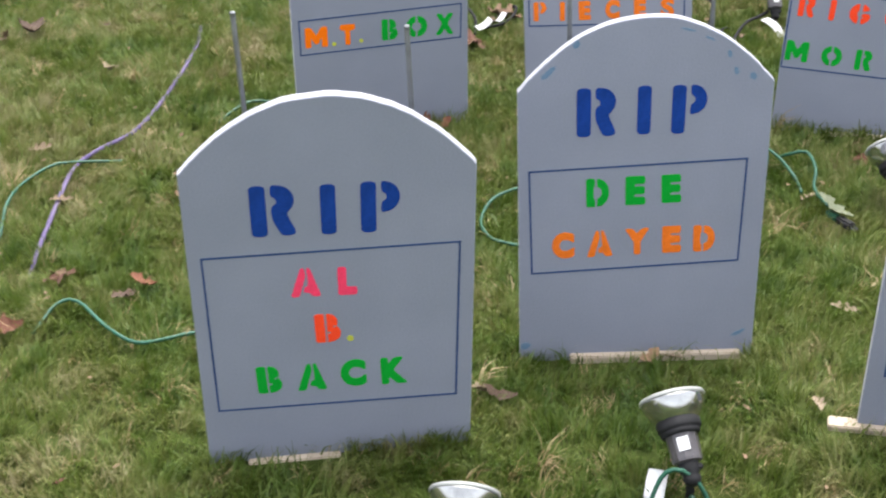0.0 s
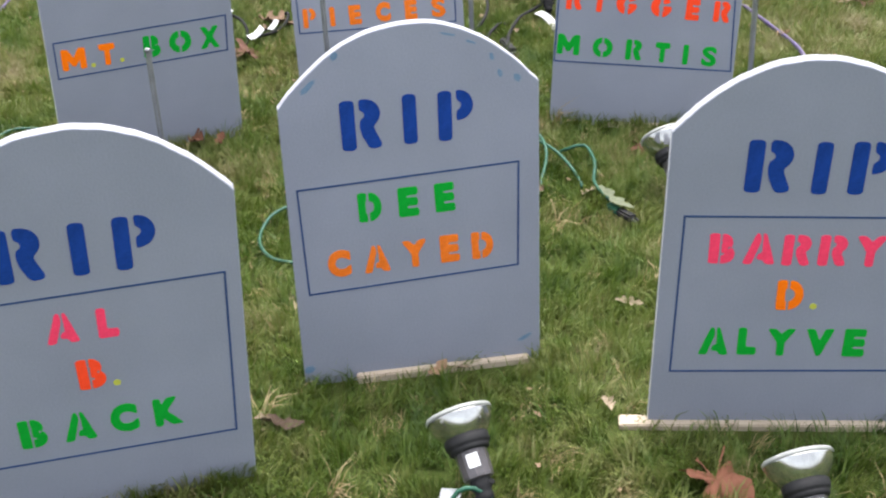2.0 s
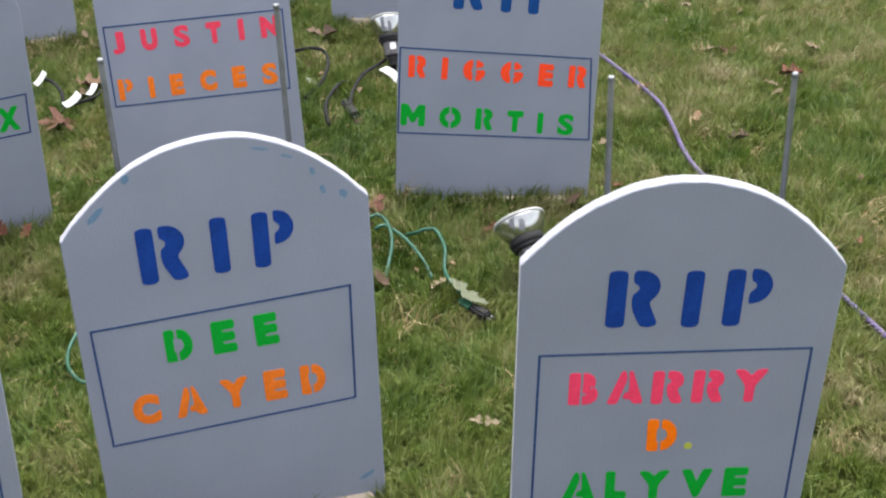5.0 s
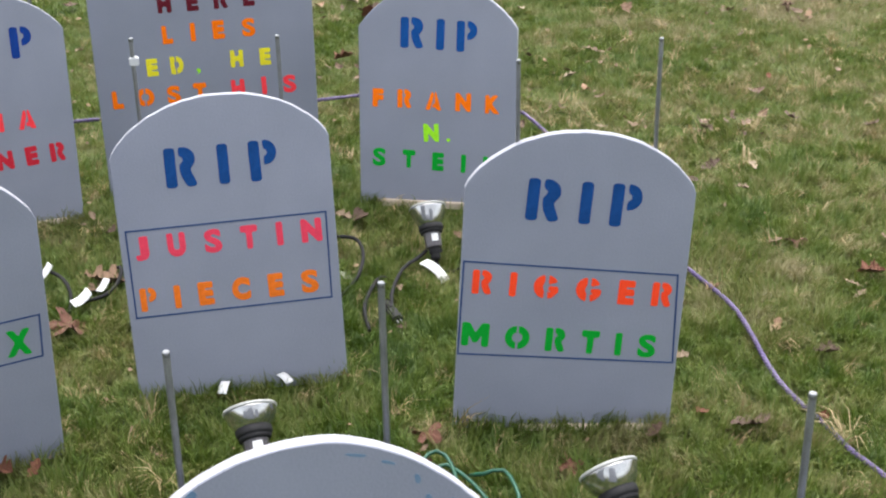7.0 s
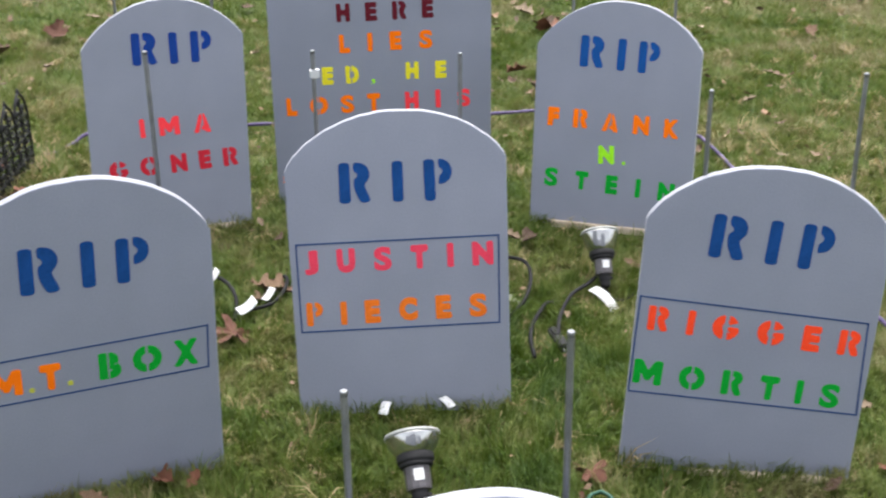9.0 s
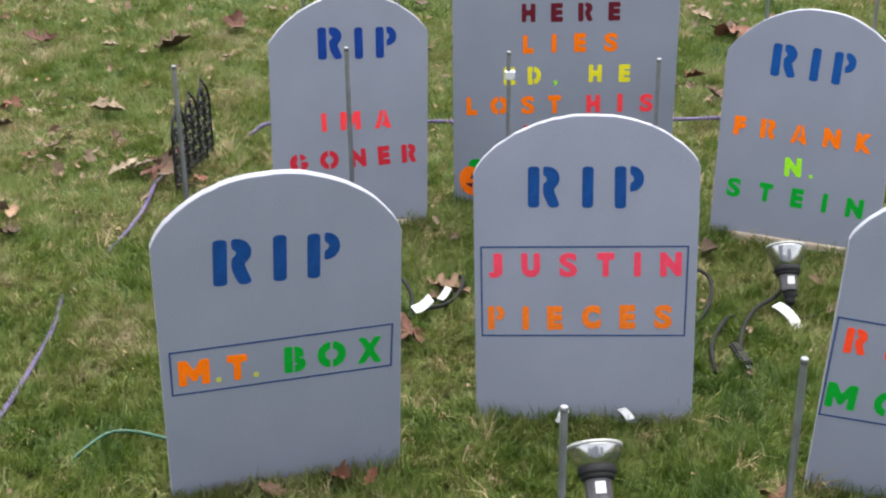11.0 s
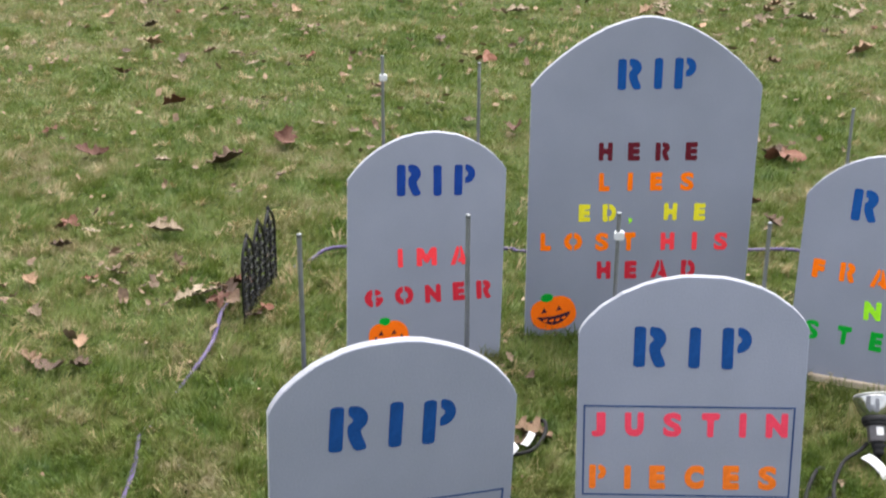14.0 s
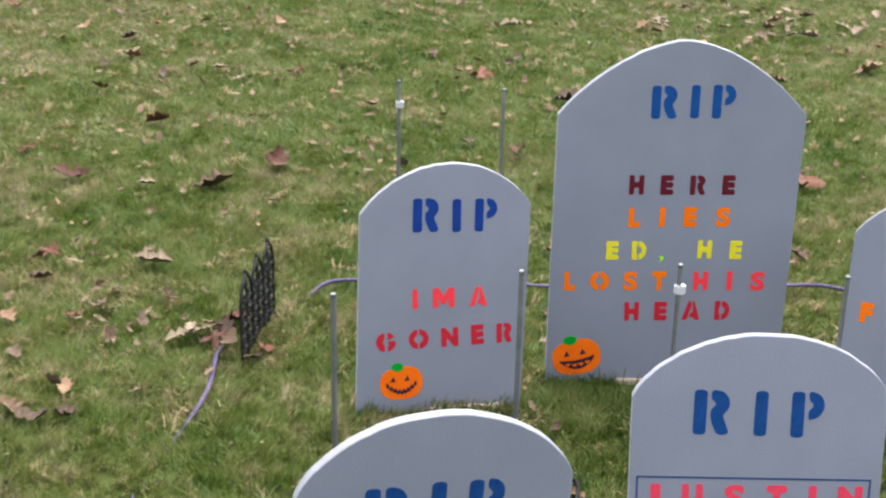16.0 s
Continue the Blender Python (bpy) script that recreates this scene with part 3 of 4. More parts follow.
H_STONE = tombstone("tall grey foam tombstone with many-coloured lettering and a painted pumpkin", 0.622, 5.841, -2.2, 0.4, 0.82, 0.98, 1.23, 1.7,
          [("RIP", [SKYBLUE], -0.104, 0.968, 0.169, 0.972, 0.114), ("HERE", [MAROON], -0.159, 0.70, 0.198, 0.707, 0.07), ("LIES", [ORANGE], -0.153, 0.584, 0.193, 0.59, 0.071),
           ("ED,", [YELLOW, YELLOW, LIME], -0.222, 0.463, -0.024, 0.467, 0.068), ("HE", [YELLOW], 0.09, 0.473, 0.243, 0.475, 0.068),
           ("LOST", [ORANGE], -0.36, 0.346, -0.008, 0.353, 0.071), ("HIS", [CORAL], 0.086, 0.354, 0.333, 0.359, 0.071), ("HEAD", [CRIMSON], -0.145, 0.236, 0.22, 0.245, 0.072)],
          None, (-0.16, 0.3, 0.022), 0.01, 0.0, 8, DULLRIM, 0.90)
pumpkin(H_STONE, -0.303, 0.091, 0.172, 0.135, 12, True)
tombstone("grey foam tombstone with orange, lime and green lettering", 1.401, 5.418, -23.6, 6.7, 0.585, 0.668, 0.832, 2.15,
          [("RIP", [SKYBLUE], -0.137, 0.594, 0.142, 0.586, 0.113), ("FRANK", [ORANGE], -0.243, 0.371, 0.232, 0.362, 0.069), ("N.", [LIME], -0.049, 0.245, 0.05, 0.249, 0.07), ("STEIN", [GREEN], -0.246, 0.145, 0.231, 0.125, 0.07)],
          None, (-0.21, 0.2, 0.026), 0.01, 0.0, 9, DULLRIM, 0.86)


def scuff(parent, x, z, w, h, turn):
    """A smear of teal overspray on the board."""
    rnd = random.Random(int(1000 * (x + z)))
    out = []
    for i in range(18):
        a = 2 * math.pi * i / 18
        r = rnd.uniform(0.75, 1.1)
        p = Matrix.Rotation(turn, 2) @ Vector((w / 2 * math.cos(a) * r, h / 2 * math.sin(a) * r))
        out.append((x + p.x, z + p.y))
    part("overspray", plate(out, -0.0006, 0.0002), SCUFF, parent)


for x, z, w, h, a in ((-0.222, 0.80, 0.05, 0.014, 0.75), (-0.158, 0.868, 0.022, 0.016, 0.9), (0.197, 0.832, 0.010, 0.020, 0.2), (0.15, 0.872, 0.028, 0.006, -0.4), (0.255, 0.775, 0.016, 0.022, 0.4), (-0.285, 0.045, 0.03, 0.022, 0.3), (0.262, 0.068, 0.04, 0.012, 0.5), (0.10, 0.895, 0.04, 0.006, -0.25), (0.215, 0.79, 0.012, 0.02, 0.3)):
    scuff(B_STONE, x, z, w, h, a)


# ---- longer grass that the mower leaves at the feet of the boards ----
def foot_grass(seed=21):
    rng = np.random.default_rng(seed)
    me = bpy.data.meshes.new("grass")
    co, faces = [], []
    for ob in [o for o in bpy.data.objects if o.name.split(".")[0] == "tombstone"]:
        m = ob.matrix_world
        for k in range(10):
            at, many = rng.uniform(-0.32, 0.32), int(rng.integers(3, 15))
            tall = rng.uniform(0.03, 0.075)
            for q in range(many):
                p = m @ Vector((at + rng.normal(0, 0.018), -0.012 - abs(rng.normal(0, 0.016)), 0))
                if pressed(np.array([p.x]), np.array([p.y]))[0] and q % 5:
                    continue
                a, h, w = rng.uniform(0, 6.28), tall * rng.uniform(0.6, 1.2), 0.0015
                bend = Vector((math.cos(a), math.sin(a) * 0.5 - 0.3, 0)) * h * rng.uniform(0.1, 0.75)
                side = Vector((w, w * rng.uniform(-1, 1), 0))
                base = Vector((p.x, p.y, -0.004))
                mid = base + bend * 0.35 + Vector((0, 0, h * 0.6))
                tip = base + bend + Vector((0, 0, h * rng.uniform(0.8, 1.0)))
                b = len(co)
                co += [base - side, base + side, mid + side * 0.8, mid - side * 0.8, tip]
                faces += [(b, b + 1, b + 2, b + 3), (b + 3, b + 2, b + 4)]
    me.from_pydata([tuple(v) for v in co], [], faces)
    me.materials.append(GRASS)
    return tagged(new("grass", me), "longer grass at the feet of the tombstones", "grass", kind="stuff")


bpy.context.view_layer.update()
foot_grass()


# ---- steel stakes behind the boards ----
def stake(x, y, top, lean_x=0.0, lean_y=0.0, tape=0.0):
    t = thing("stake", "thin galvanised steel stake standing in the lawn behind a tombstone", "stake", "steel stakes", pose(x, y, 0, -lean_y, lean_x, 0))
    part("rod", lathe([(0.0056, -0.03), (0.0056, top - 0.004), (0.0048, top)], 12), STEEL, t)
    part("cut_end", lathe([(0.006, top - 0.006), (0.006, top + 0.001), (0.005, top + 0.003)], 12), STEEL, t, "bright cut end")
    if tape:
        tagged(t, "galvanised steel stake wrapped with a scrap of white tape")
        part("tape", box(0.026, 0.017, 0.024, (0.003, 0, tape), 0.003), PAPER, t, "white tape")


for x, y, top in ((-0.411, 2.228, 1.085), (-0.058, 2.266, 1.03), (0.301, 2.624, 1.081), (0.635, 2.634, 1.146), (1.159, 2.235, 1.097), (1.475, 2.18, 1.087),
                  (-0.461, 4.01, 1.145), (-0.073, 4.135, 1.143), (0.719, 4.41, 1.014), (1.262, 3.95, 1.036), (1.605, 3.86, 1.089), (0.021, 5.76, 1.088), (1.29, 5.60, 0.968), (1.62, 5.46, 0.96)):
    stake(x, y, top)
stake(0.331, 4.44, 1.031, tape=0.97)
stake(-0.314, 5.75, 1.116, tape=1.04)


# ---- flood lamps on spikes ----
def flood_lamp(x, y, turn, tip, tip_side, cord, size=1.2, deep=0.62, lift=0.030):
    """A reflector bulb in a dark socket on a ground spike. tip: degrees by which it aims forward, tip_side: to the right. deep: how deep the bulb is, as part of the deepest."""
    t = thing("flood_lamp", "silver reflector flood lamp in a dark socket on a ground spike", "lamp", "flood lamps", pose(x, y, 0, 0, 0, turn))
    t.scale = (size, size, size)
    tilt = pose(0, -0.012 * (1 - deep) / 0.38, 0.052 + lift * (1 - deep) / 0.38) @ pose(0, 0, 0, -tip, tip_side, 0)

    def add(name, bm, mat, label="", parent=t):
        bmesh.ops.transform(bm, matrix=tilt, verts=bm.verts)
        return part(name, bm, mat, parent, label)
    part("spike", box(0.016, 0.006, 0.10, (0, 0, 0.02), 0.002), BLACK, t)
    add("knuckle", lathe([(0.009, -0.016), (0.015, -0.010), (0.017, -0.002), (0.015, 0.006), (0.019, 0.010), (0.020, 0.028), (0.016, 0.032)], 16), BLACK)
    screw = box(0.012, 0.012, 0.010, (0.019, -0.004, 0.016), 0.002)
    add("wing_screw", screw, BLACK)
    sock = add("socket", lathe([(0.020, 0.026), (0.0275, 0.029), (0.0285, 0.034), (0.0300, 0.078), (0.0310, 0.084)], 12), SOCKET)
    for f in sock.data.polygons:
        f.use_smooth = False
    lab = box(0.022, 0.0015, 0.026, (0.002, -0.0292, 0.058), 0.0005)
    lab = add("label", lab, PAPER, "white paper sticker", sock)
    for dx, dz in ((-0.004, 0.006), (0.005, -0.003)):
        add("print", box(0.005, 0.0012, 0.005, (0.002 + dx, -0.0302, 0.058 + dz)), PRINT, "", lab)
    add("collar", lathe([(0.031, 0.078), (0.0365, 0.080), (0.0375, 0.086), (0.0360, 0.088), (0.0405, 0.090), (0.0415, 0.094), (0.0415, 0.106), (0.0385, 0.108)]), BLACK, "black rubber collar")
    at = lambda z: 0.106 + (z - 0.106) * deep
    add("reflector", lathe([(0.030, 0.098), (0.0385, 0.106), (0.0445, at(0.116)), (0.0500, at(0.128)), (0.0545, at(0.141)), (0.0580, at(0.155)), (0.0600, at(0.166)), (0.0606, at(0.172))], 44), CHROME, "silvered bulb")
    rim = at(0.172)
    add("rim", lathe([(0.0595, rim - 0.001), (0.0618, rim), (0.0622, rim + 0.004), (0.0600, rim + 0.007)], 44), GLASS, "clear glass rim")
    add("lens", lathe([(0.0595, rim + 0.004), (0.057, rim + 0.008), (0.045, rim + 0.011), (0.025, rim + 0.013), (0.006, rim + 0.014)], 44), GLASS, "frosted front glass")
    if cord:
        pts = [(0.0, -0.012, 0.04), (0.012, -0.03, 0.022), (0.04, -0.045, 0.012), (0.075, -0.03, 0.014), (0.10, 0.0, 0.012)]
        part("cord", tube(pts, 0.0042), cord, t, "short power cord")


flood_lamp(0.530, 1.945, 0, 50, -16, GREENCORD)
flood_lamp(1.170, 1.668, 5, 54, 1, GREENCORD)
flood_lamp(0.02, 1.635, 0, 54, 10, GREENCORD)
flood_lamp(0.520, 3.715, 0, 48, -4, BLACKCORD, 1.15)
flood_lamp(1.343, 3.235, -8, 48, -22, BLACKCORD, 1.2, 0.66, 0.012)
flood_lamp(1.263, 4.88, 0, 42, 1, BLACKCORD, 1.02, 0.95)


# ---- cords, rope and tags ----
def rope(name, label, points, r, mat, category):
    """Three strands laid round one another."""
    line = spline([(p[0], p[1], (p[2] if len(p) > 2 else 0.026 + 0.008 * math.sin(9 * p[1] + 5 * p[0])) - 0.002) for p in points], 0.012)
    bm = bmesh.new()
    for strand in range(3):
        rings, far = [], 0.0
        for i, p in enumerate(line):
            step = Vector(line[min(i + 1, len(line) - 1)] - line[max(i - 1, 0)])
            far += step.length / 2
            step.normalize()
            side = step.cross(Vector((0, 0, 1))).normalized()
            up = side.cross(step)
            turn = 2 * math.pi * (far / 0.055 + strand / 3)
            c = Vector(p) + (side * math.cos(turn) + up * math.sin(turn)) * r * 0.52
            rings.append([bm.verts.new(c + (side * math.cos(a) + up * math.sin(a)) * r * 0.56) for a in (math.pi * k / 3 for k in range(6))])
        for lo, hi in zip(rings, rings[1:]):
            for i in range(6):
                bm.faces.new((lo[i], lo[(i + 1) % 6], hi[(i + 1) % 6], hi[i])).smooth = True
        bm.faces.new(rings[0][::-1])
        bm.faces.new(rings[-1])
    return tagged(new(name, finish(name, bm, mat)), label, category)


def cord(name, label, points, r, mat, category):
    pts = [(p[0], p[1], (p[2] if len(p) > 2 else 0.022 + 0.008 * math.sin(9 * p[1] + 5 * p[0])) + 0.006) for p in points]
    return tagged(new(name, finish(name, tube(pts, r), mat)), label, category)


rope("purple_rope", "faded purple and grey rope laid round the plot on the grass",
     [(-1.24, 2.75, -0.024), (-1.265, 2.95, -0.022), (-1.27, 3.07, 0.004), (-1.274, 3.21, 0.028), (-1.289, 3.43, 0.03), (-1.302, 3.70, 0.03), (-1.252, 3.85, 0.03), (-1.157, 4.01, 0.028), (-1.11, 4.30, 0.028), (-1.085, 4.66, 0.028), (-1.09, 4.90, 0.016), (-1.11, 5.10, 0.010), (-1.075, 5.24, -0.02), (-1.035, 5.44, -0.002), (-0.966, 5.73, 0.026), (-0.965, 6.08, 0.012), (-0.92, 6.28, -0.016), (-0.86, 6.40, -0.018), (-0.768, 6.51, -0.014), (-0.66, 6.59, 0.006), (-0.598, 6.638, 0.035), (-0.497, 6.665, 0.04), (-0.2, 6.66), (0.19, 6.649, 0.035), (0.269, 6.63, 0.03), (0.75, 6.62), (1.252, 6.613, 0.04), (1.456, 6.60, 0.04),
      (1.75, 6.45), (1.95, 6.24, 0.035), (2.0, 6.12, 0.03), (2.03, 5.5), (2.04, 4.90), (2.045, 4.75, 0.035), (2.072, 4.54, 0.035), (2.09, 4.32, 0.04), (2.075, 4.15, 0.035), (2.038, 3.95, 0.035), (2.03, 3.80, 0.03), (2.055, 3.64), (2.062, 3.50), (2.08, 3.35), (2.12, 3.0), (2.15, 2.5)],
     0.0085, ROPE, "rope")
GC = "green rubber extension cord lying in the grass"
cord("extension_cord", GC, [(-1.16, 2.70, 0.01), (-1.12, 2.81, 0.035), (-1.06, 2.816, 0.04), (-0.95, 2.69, 0.035), (-0.857, 2.616, 0.03), (-0.78, 2.627, 0.03), (-0.70, 2.657, 0.03), (-0.5, 2.72, 0.01)], 0.0055, GREENCORD, "cord")
cord("extension_cord", GC, [(-1.42, 3.10, 0.01), (-1.413, 3.234), (-1.45, 3.44, 0.03), (-1.442, 3.58, 0.03), (-1.38, 3.70, 0.035), (-1.31, 3.74, 0.03), (-1.15, 3.78, 0.01)], 0.0055, GREENCORD, "cord")
cord("extension_cord", GC, [(0.26, 3.50, 0.02), (0.173, 3.43, 0.04), (0.104, 3.36, 0.04), (0.072, 3.25, 0.03), (0.094, 3.16, 0.025), (0.15, 3.12, 0.02), (0.30, 3.06, 0.02)], 0.0055, GREENCORD, "cord")
cord("extension_cord", GC, [(0.90, 3.66, 0.03), (0.955, 3.72, 0.06), (0.992, 3.69, 0.07), (0.995, 3.58, 0.05), (0.94, 3.42, 0.015)], 0.0055, GREENCORD, "cord")
cord("extension_cord", GC, [(0.96, 3.66, 0.05), (0.989, 3.66, 0.06), (1.035, 3.58, 0.05), (1.066, 3.47, 0.03), (1.072, 3.40, 0.015)], 0.0055, GREENCORD, "cord")
cord("extension_cord", GC, [(1.05, 3.66, 0.015), (1.075, 3.61, 0.05), (1.122, 3.59, 0.065), (1.133, 3.50, 0.05), (1.11, 3.40, 0.03), (1.125, 3.28, 0.03)], 0.0055, GREENCORD, "cord")
cord("extension_cord", GC, [(-0.87, 4.08, 0.01), (-0.825, 4.14, 0.028), (-0.78, 4.205, 0.03), (-0.72, 4.215, 0.03), (-0.622, 4.19, 0.022), (-0.5, 4.15, 0.004)], 0.0055, GREENCORD, "cord")
cord("extension_cord", GC, [(0.43, 1.90, 0.012), (0.452, 1.925, 0.07), (0.475, 1.935, 0.105), (0.51, 1.93, 0.112), (0.545, 1.915, 0.085), (0.575, 1.89, 0.03), (0.60, 1.85, 0.01)], 0.0055, GREENCORD, "cord")
BC = "black rubber power cord curling out of the grass"
cord("power_cord", BC, [(0.90, 5.16, 0.03), (0.985, 5.10, 0.06), (1.03, 5.05, 0.06), (1.025, 4.94, 0.05), (0.98, 4.83, 0.03), (0.91, 4.75, 0.01)], 0.0066, BLACKCORD, "cord")
cord("power_cord", BC, [(1.243, 4.93, 0.05), (1.20, 4.88, 0.05), (1.14, 4.83, 0.045), (1.085, 4.73, 0.035), (1.055, 4.63, 0.03), (1.038, 4.51, 0.02)], 0.0066, BLACKCORD, "cord")
cord("power_cord", BC, [(1.085, 4.84, 0.01), (1.05, 4.80, 0.035), (0.988, 4.68, 0.04), (0.959, 4.59, 0.035), (0.955, 4.50, 0.01)], 0.0066, BLACKCORD, "cord")
cord("power_cord", BC, [(-0.02, 5.14, 0.05), (0.03, 5.06, 0.05), (0.055, 4.98, 0.03), (0.05, 4.88, 0.01)], 0.0066, BLACKCORD, "cord")
cord("power_cord", BC, [(0.09, 4.90, 0.03), (0.17, 4.92, 0.04), (0.215, 5.0, 0.05), (0.22, 5.09, 0.05), (0.17, 5.12, 0.02)], 0.0066, BLACKCORD, "cord")


def plug(x, y, turn, sleeve, size=1.0):
    t = thing("plug", "black moulded plug joined to a cord in the grass" if sleeve is BLACKCORD else "green and black cord connector in the grass", "plug", "", pose(x, y, 0.038, 0, 0, turn))
    part("body", box(0.06 * size, 0.026 * size, 0.022 * size, (0, 0, 0), 0.005), BLACK, t)
    part("sleeve", box(0.05 * size, 0.024 * size, 0.02 * size, (-0.052 * size, 0, 0), 0.006), sleeve, t)
    for dy in (-0.006, 0.006):
        part("prong", box(0.016 * size, 0.002, 0.006, (0.037 * size, dy, 0)), STEEL, t, "bright metal prong")


plug(1.152, 3.17, -62, GREENCORD, 1.05)
plug(1.045, 4.54, -82, BLACKCORD, 1.2)


def paper_tag(x, y, z, turn, tip, wide, long, bend):
    """A curled paper warning tag."""
    bm = bmesh.new()
    rows = []
    for i in range(9):
        s = i / 8
        a = bend * (s - 0.3)
        rows.append((s * long * math.cos(a * 0.5), s * long * math.sin(a * 0.5)))
    top = [[bm.verts.new((p, q, r + 0.0008)) for q in (-wide / 2, wide / 2)] for p, r in rows]
    low = [[bm.verts.new((p, q, r - 0.0004)) for q in (-wide / 2, wide / 2)] for p, r in rows]
    for g, flip in ((top, False), (low, True)):
        for a, b in zip(g, g[1:]):
            f = (a[0], b[0], b[1], a[1])
            bm.faces.new(f[::-1] if flip else f).smooth = True
    for k in (0, 1):
        for i in range(8):
            bm.faces.new((top[i][k], top[i + 1][k], low[i + 1][k], low[i][k]))
    for i in (0, 8):
        bm.faces.new((top[i][0], top[i][1], low[i][1], low[i][0]))
    bmesh.ops.recalc_face_normals(bm, faces=bm.faces[:])
    ob = tagged(new("paper_tag", finish("paper_tag", bm, PAPER)), "white curled paper tag on a lamp cord", "tag", "paper tags")
    ob.matrix_world = pose(x, y, z, 0, tip, turn)
    return ob


paper_tag(0.448, 1.93, 0.035, 75, -38, 0.045, 0.085, -1.1)
paper_tag(1.215, 4.86, 0.052, -50, 8, 0.045, 0.105, -1.0)
paper_tag(0.06, 4.90, 0.035, 20, -10, 0.055, 0.068, 0.9)
paper_tag(0.145, 4.955, 0.042, 55, -8, 0.026, 0.055, 0.8)
paper_tag(-0.045, 5.11, 0.04, 25, -30, 0.04, 0.06, 0.6)
paper_tag(0.468, 4.215, 0.036, 70, -25, 0.026, 0.052, -0.6)
paper_tag(0.665, 4.225, 0.036, 115, -20, 0.026, 0.052, -0.6)


# ---- the little scrolled fence ----
def fence():
    t = thing("garden_fence", "low black plastic garden fence panel with scrollwork and pointed tips", "fence", "", pose(-0.866, 5.965, 0, 0, 0, 80))
    long, bays = 0.46, 3
    w = long / bays

    def scroll(x, z, r, way, spin):
        pts = []
        for k in range(13):
            a = way * k * 0.62 + spin
            q = r * (1 - k / 17)
            pts.append((x + q * math.cos(a), 0.001, z + q * math.sin(a)))
        part("scroll", tube(pts, 0.0044, 5, 0.012), FENCE, t)
    for i in range(bays + 1):
        part("picket", box(0.010, 0.008, 0.245, (i * w, 0, 0.1225), 0.002), FENCE, t)
    for i in range(bays):
        xm = (i + 0.5) * w
        part("picket", box(0.008, 0.007, 0.30, (xm, 0, 0.15), 0.002), FENCE, t)
        tip = lathe([(0.007, 0.326), (0.009, 0.336), (0.001, 0.352)], 8)
        bmesh.ops.translate(tip, vec=(xm, 0, 0), verts=tip.verts)
        part("finial", tip, FENCE, t)
        for side in (-1, 1):
            part("arch", tube([(xm + side * w * 0.5, 0, 0.20), (xm + side * w * 0.48, 0, 0.245), (xm + side * w * 0.32, 0, 0.295), (xm + side * w * 0.02, 0, 0.332)], 0.006, 6, 0.012), FENCE, t)
            for k, z in enumerate((0.03, 0.075, 0.12, 0.165, 0.21, 0.25)):
                scroll(xm + side * w * (0.25 if z < 0.23 else 0.2), z, 0.028 if z < 0.23 else 0.022, side * (1 if k % 2 else -1), math.pi / 2 + k)
        scroll(xm, 0.288, 0.02, 1, 0.5)
    for z in (0.05, 0.14, 0.225):
        part("rail", box(long + 0.012, 0.006, 0.009, (long / 2, 0, z), 0.002), FENCE, t)


fence()


# ---- fallen oak leaves ----
def leaf_mesh(name, lobes, wide, curl, fold, mat, seed):
    rnd = random.Random(seed)
    n = 26
    bm = bmesh.new()
    mid, left, right = [], [], []
    for i in range(n + 1):
        s = i / n
        if i % 4 == 0:
            deep = rnd.uniform(0.1, 0.34)
        w = wide * math.sin(math.pi * min(1, 0.04 + s * 0.97)) ** 0.75 * (1 - deep + deep * math.cos(2 * math.pi * lobes * s + 0.6)) + 0.012
        z = 0.7 * curl * (s - 0.45) ** 2 + 0.05 * math.sin(5 * s + seed)
        mid.append(bm.verts.new((s - 0.5, 0.03 * math.sin(4 * s + seed), z)))
        left.append(bm.verts.new((s - 0.5 + 0.25 * w, w * rnd.uniform(0.85, 1.1), z + fold * w + rnd.uniform(-0.02, 0.03))))
        right.append(bm.verts.new((s - 0.5 + 0.25 * w, -w * rnd.uniform(0.85, 1.1), z + fold * w * rnd.uniform(0.4, 1.3) + rnd.uniform(-0.02, 0.03))))
    for a, b in ((mid, left), (right, mid)):
        for i in range(n):
            bm.faces.new((a[i], a[i + 1], b[i + 1], b[i])).smooth = True
    s0 = [bm.verts.new((-0.5 - 0.16 * k, 0.03 * k, 0.02 * k + dz)) for k in (0, 1) for dz in (-0.008, 0.012)]
    bm.faces.new((s0[0], s0[2], s0[3], s0[1]))
    return finish(name, bm, mat)


def maple_mesh(name, spread, mat, seed):
    """A broad five-pointed leaf, crumpled."""
    rnd = random.Random(seed)
    bm = bmesh.new()
    mid = bm.verts.new((0, 0, 0.02))
    inner, outer = [], []
    n = 40
    for i in range(n):
        a = 2 * math.pi * i / n
        r = 0.16 + 0.36 * abs(math.cos(2.5 * a)) ** spread * (1.1 if math.cos(a) > -0.3 else 0.75) + rnd.uniform(-0.07, 0.05)
        lift = 0.11 * math.sin(2 * a + seed) + 0.07 * math.sin(5 * a)
        inner.append(bm.verts.new((r * 0.5 * math.cos(a), r * 0.5 * math.sin(a), lift * 0.4 + rnd.uniform(-0.015, 0.015))))
        outer.append(bm.verts.new((r * math.cos(a), r * math.sin(a), lift + rnd.uniform(-0.03, 0.03))))
    for i in range(n):
        j = (i + 1) % n
        bm.faces.new((mid, inner[i], inner[j])).smooth = True
        bm.faces.new((inner[i], outer[i], outer[j], inner[j])).smooth = True
    k = [bm.verts.new(p) for p in ((-0.1, -0.012, 0.02), (-0.62, 0.05, 0.06), (-0.62, 0.075, 0.06), (-0.1, 0.012, 0.02))]
    bm.faces.new(k)
    return finish(name, bm, mat)


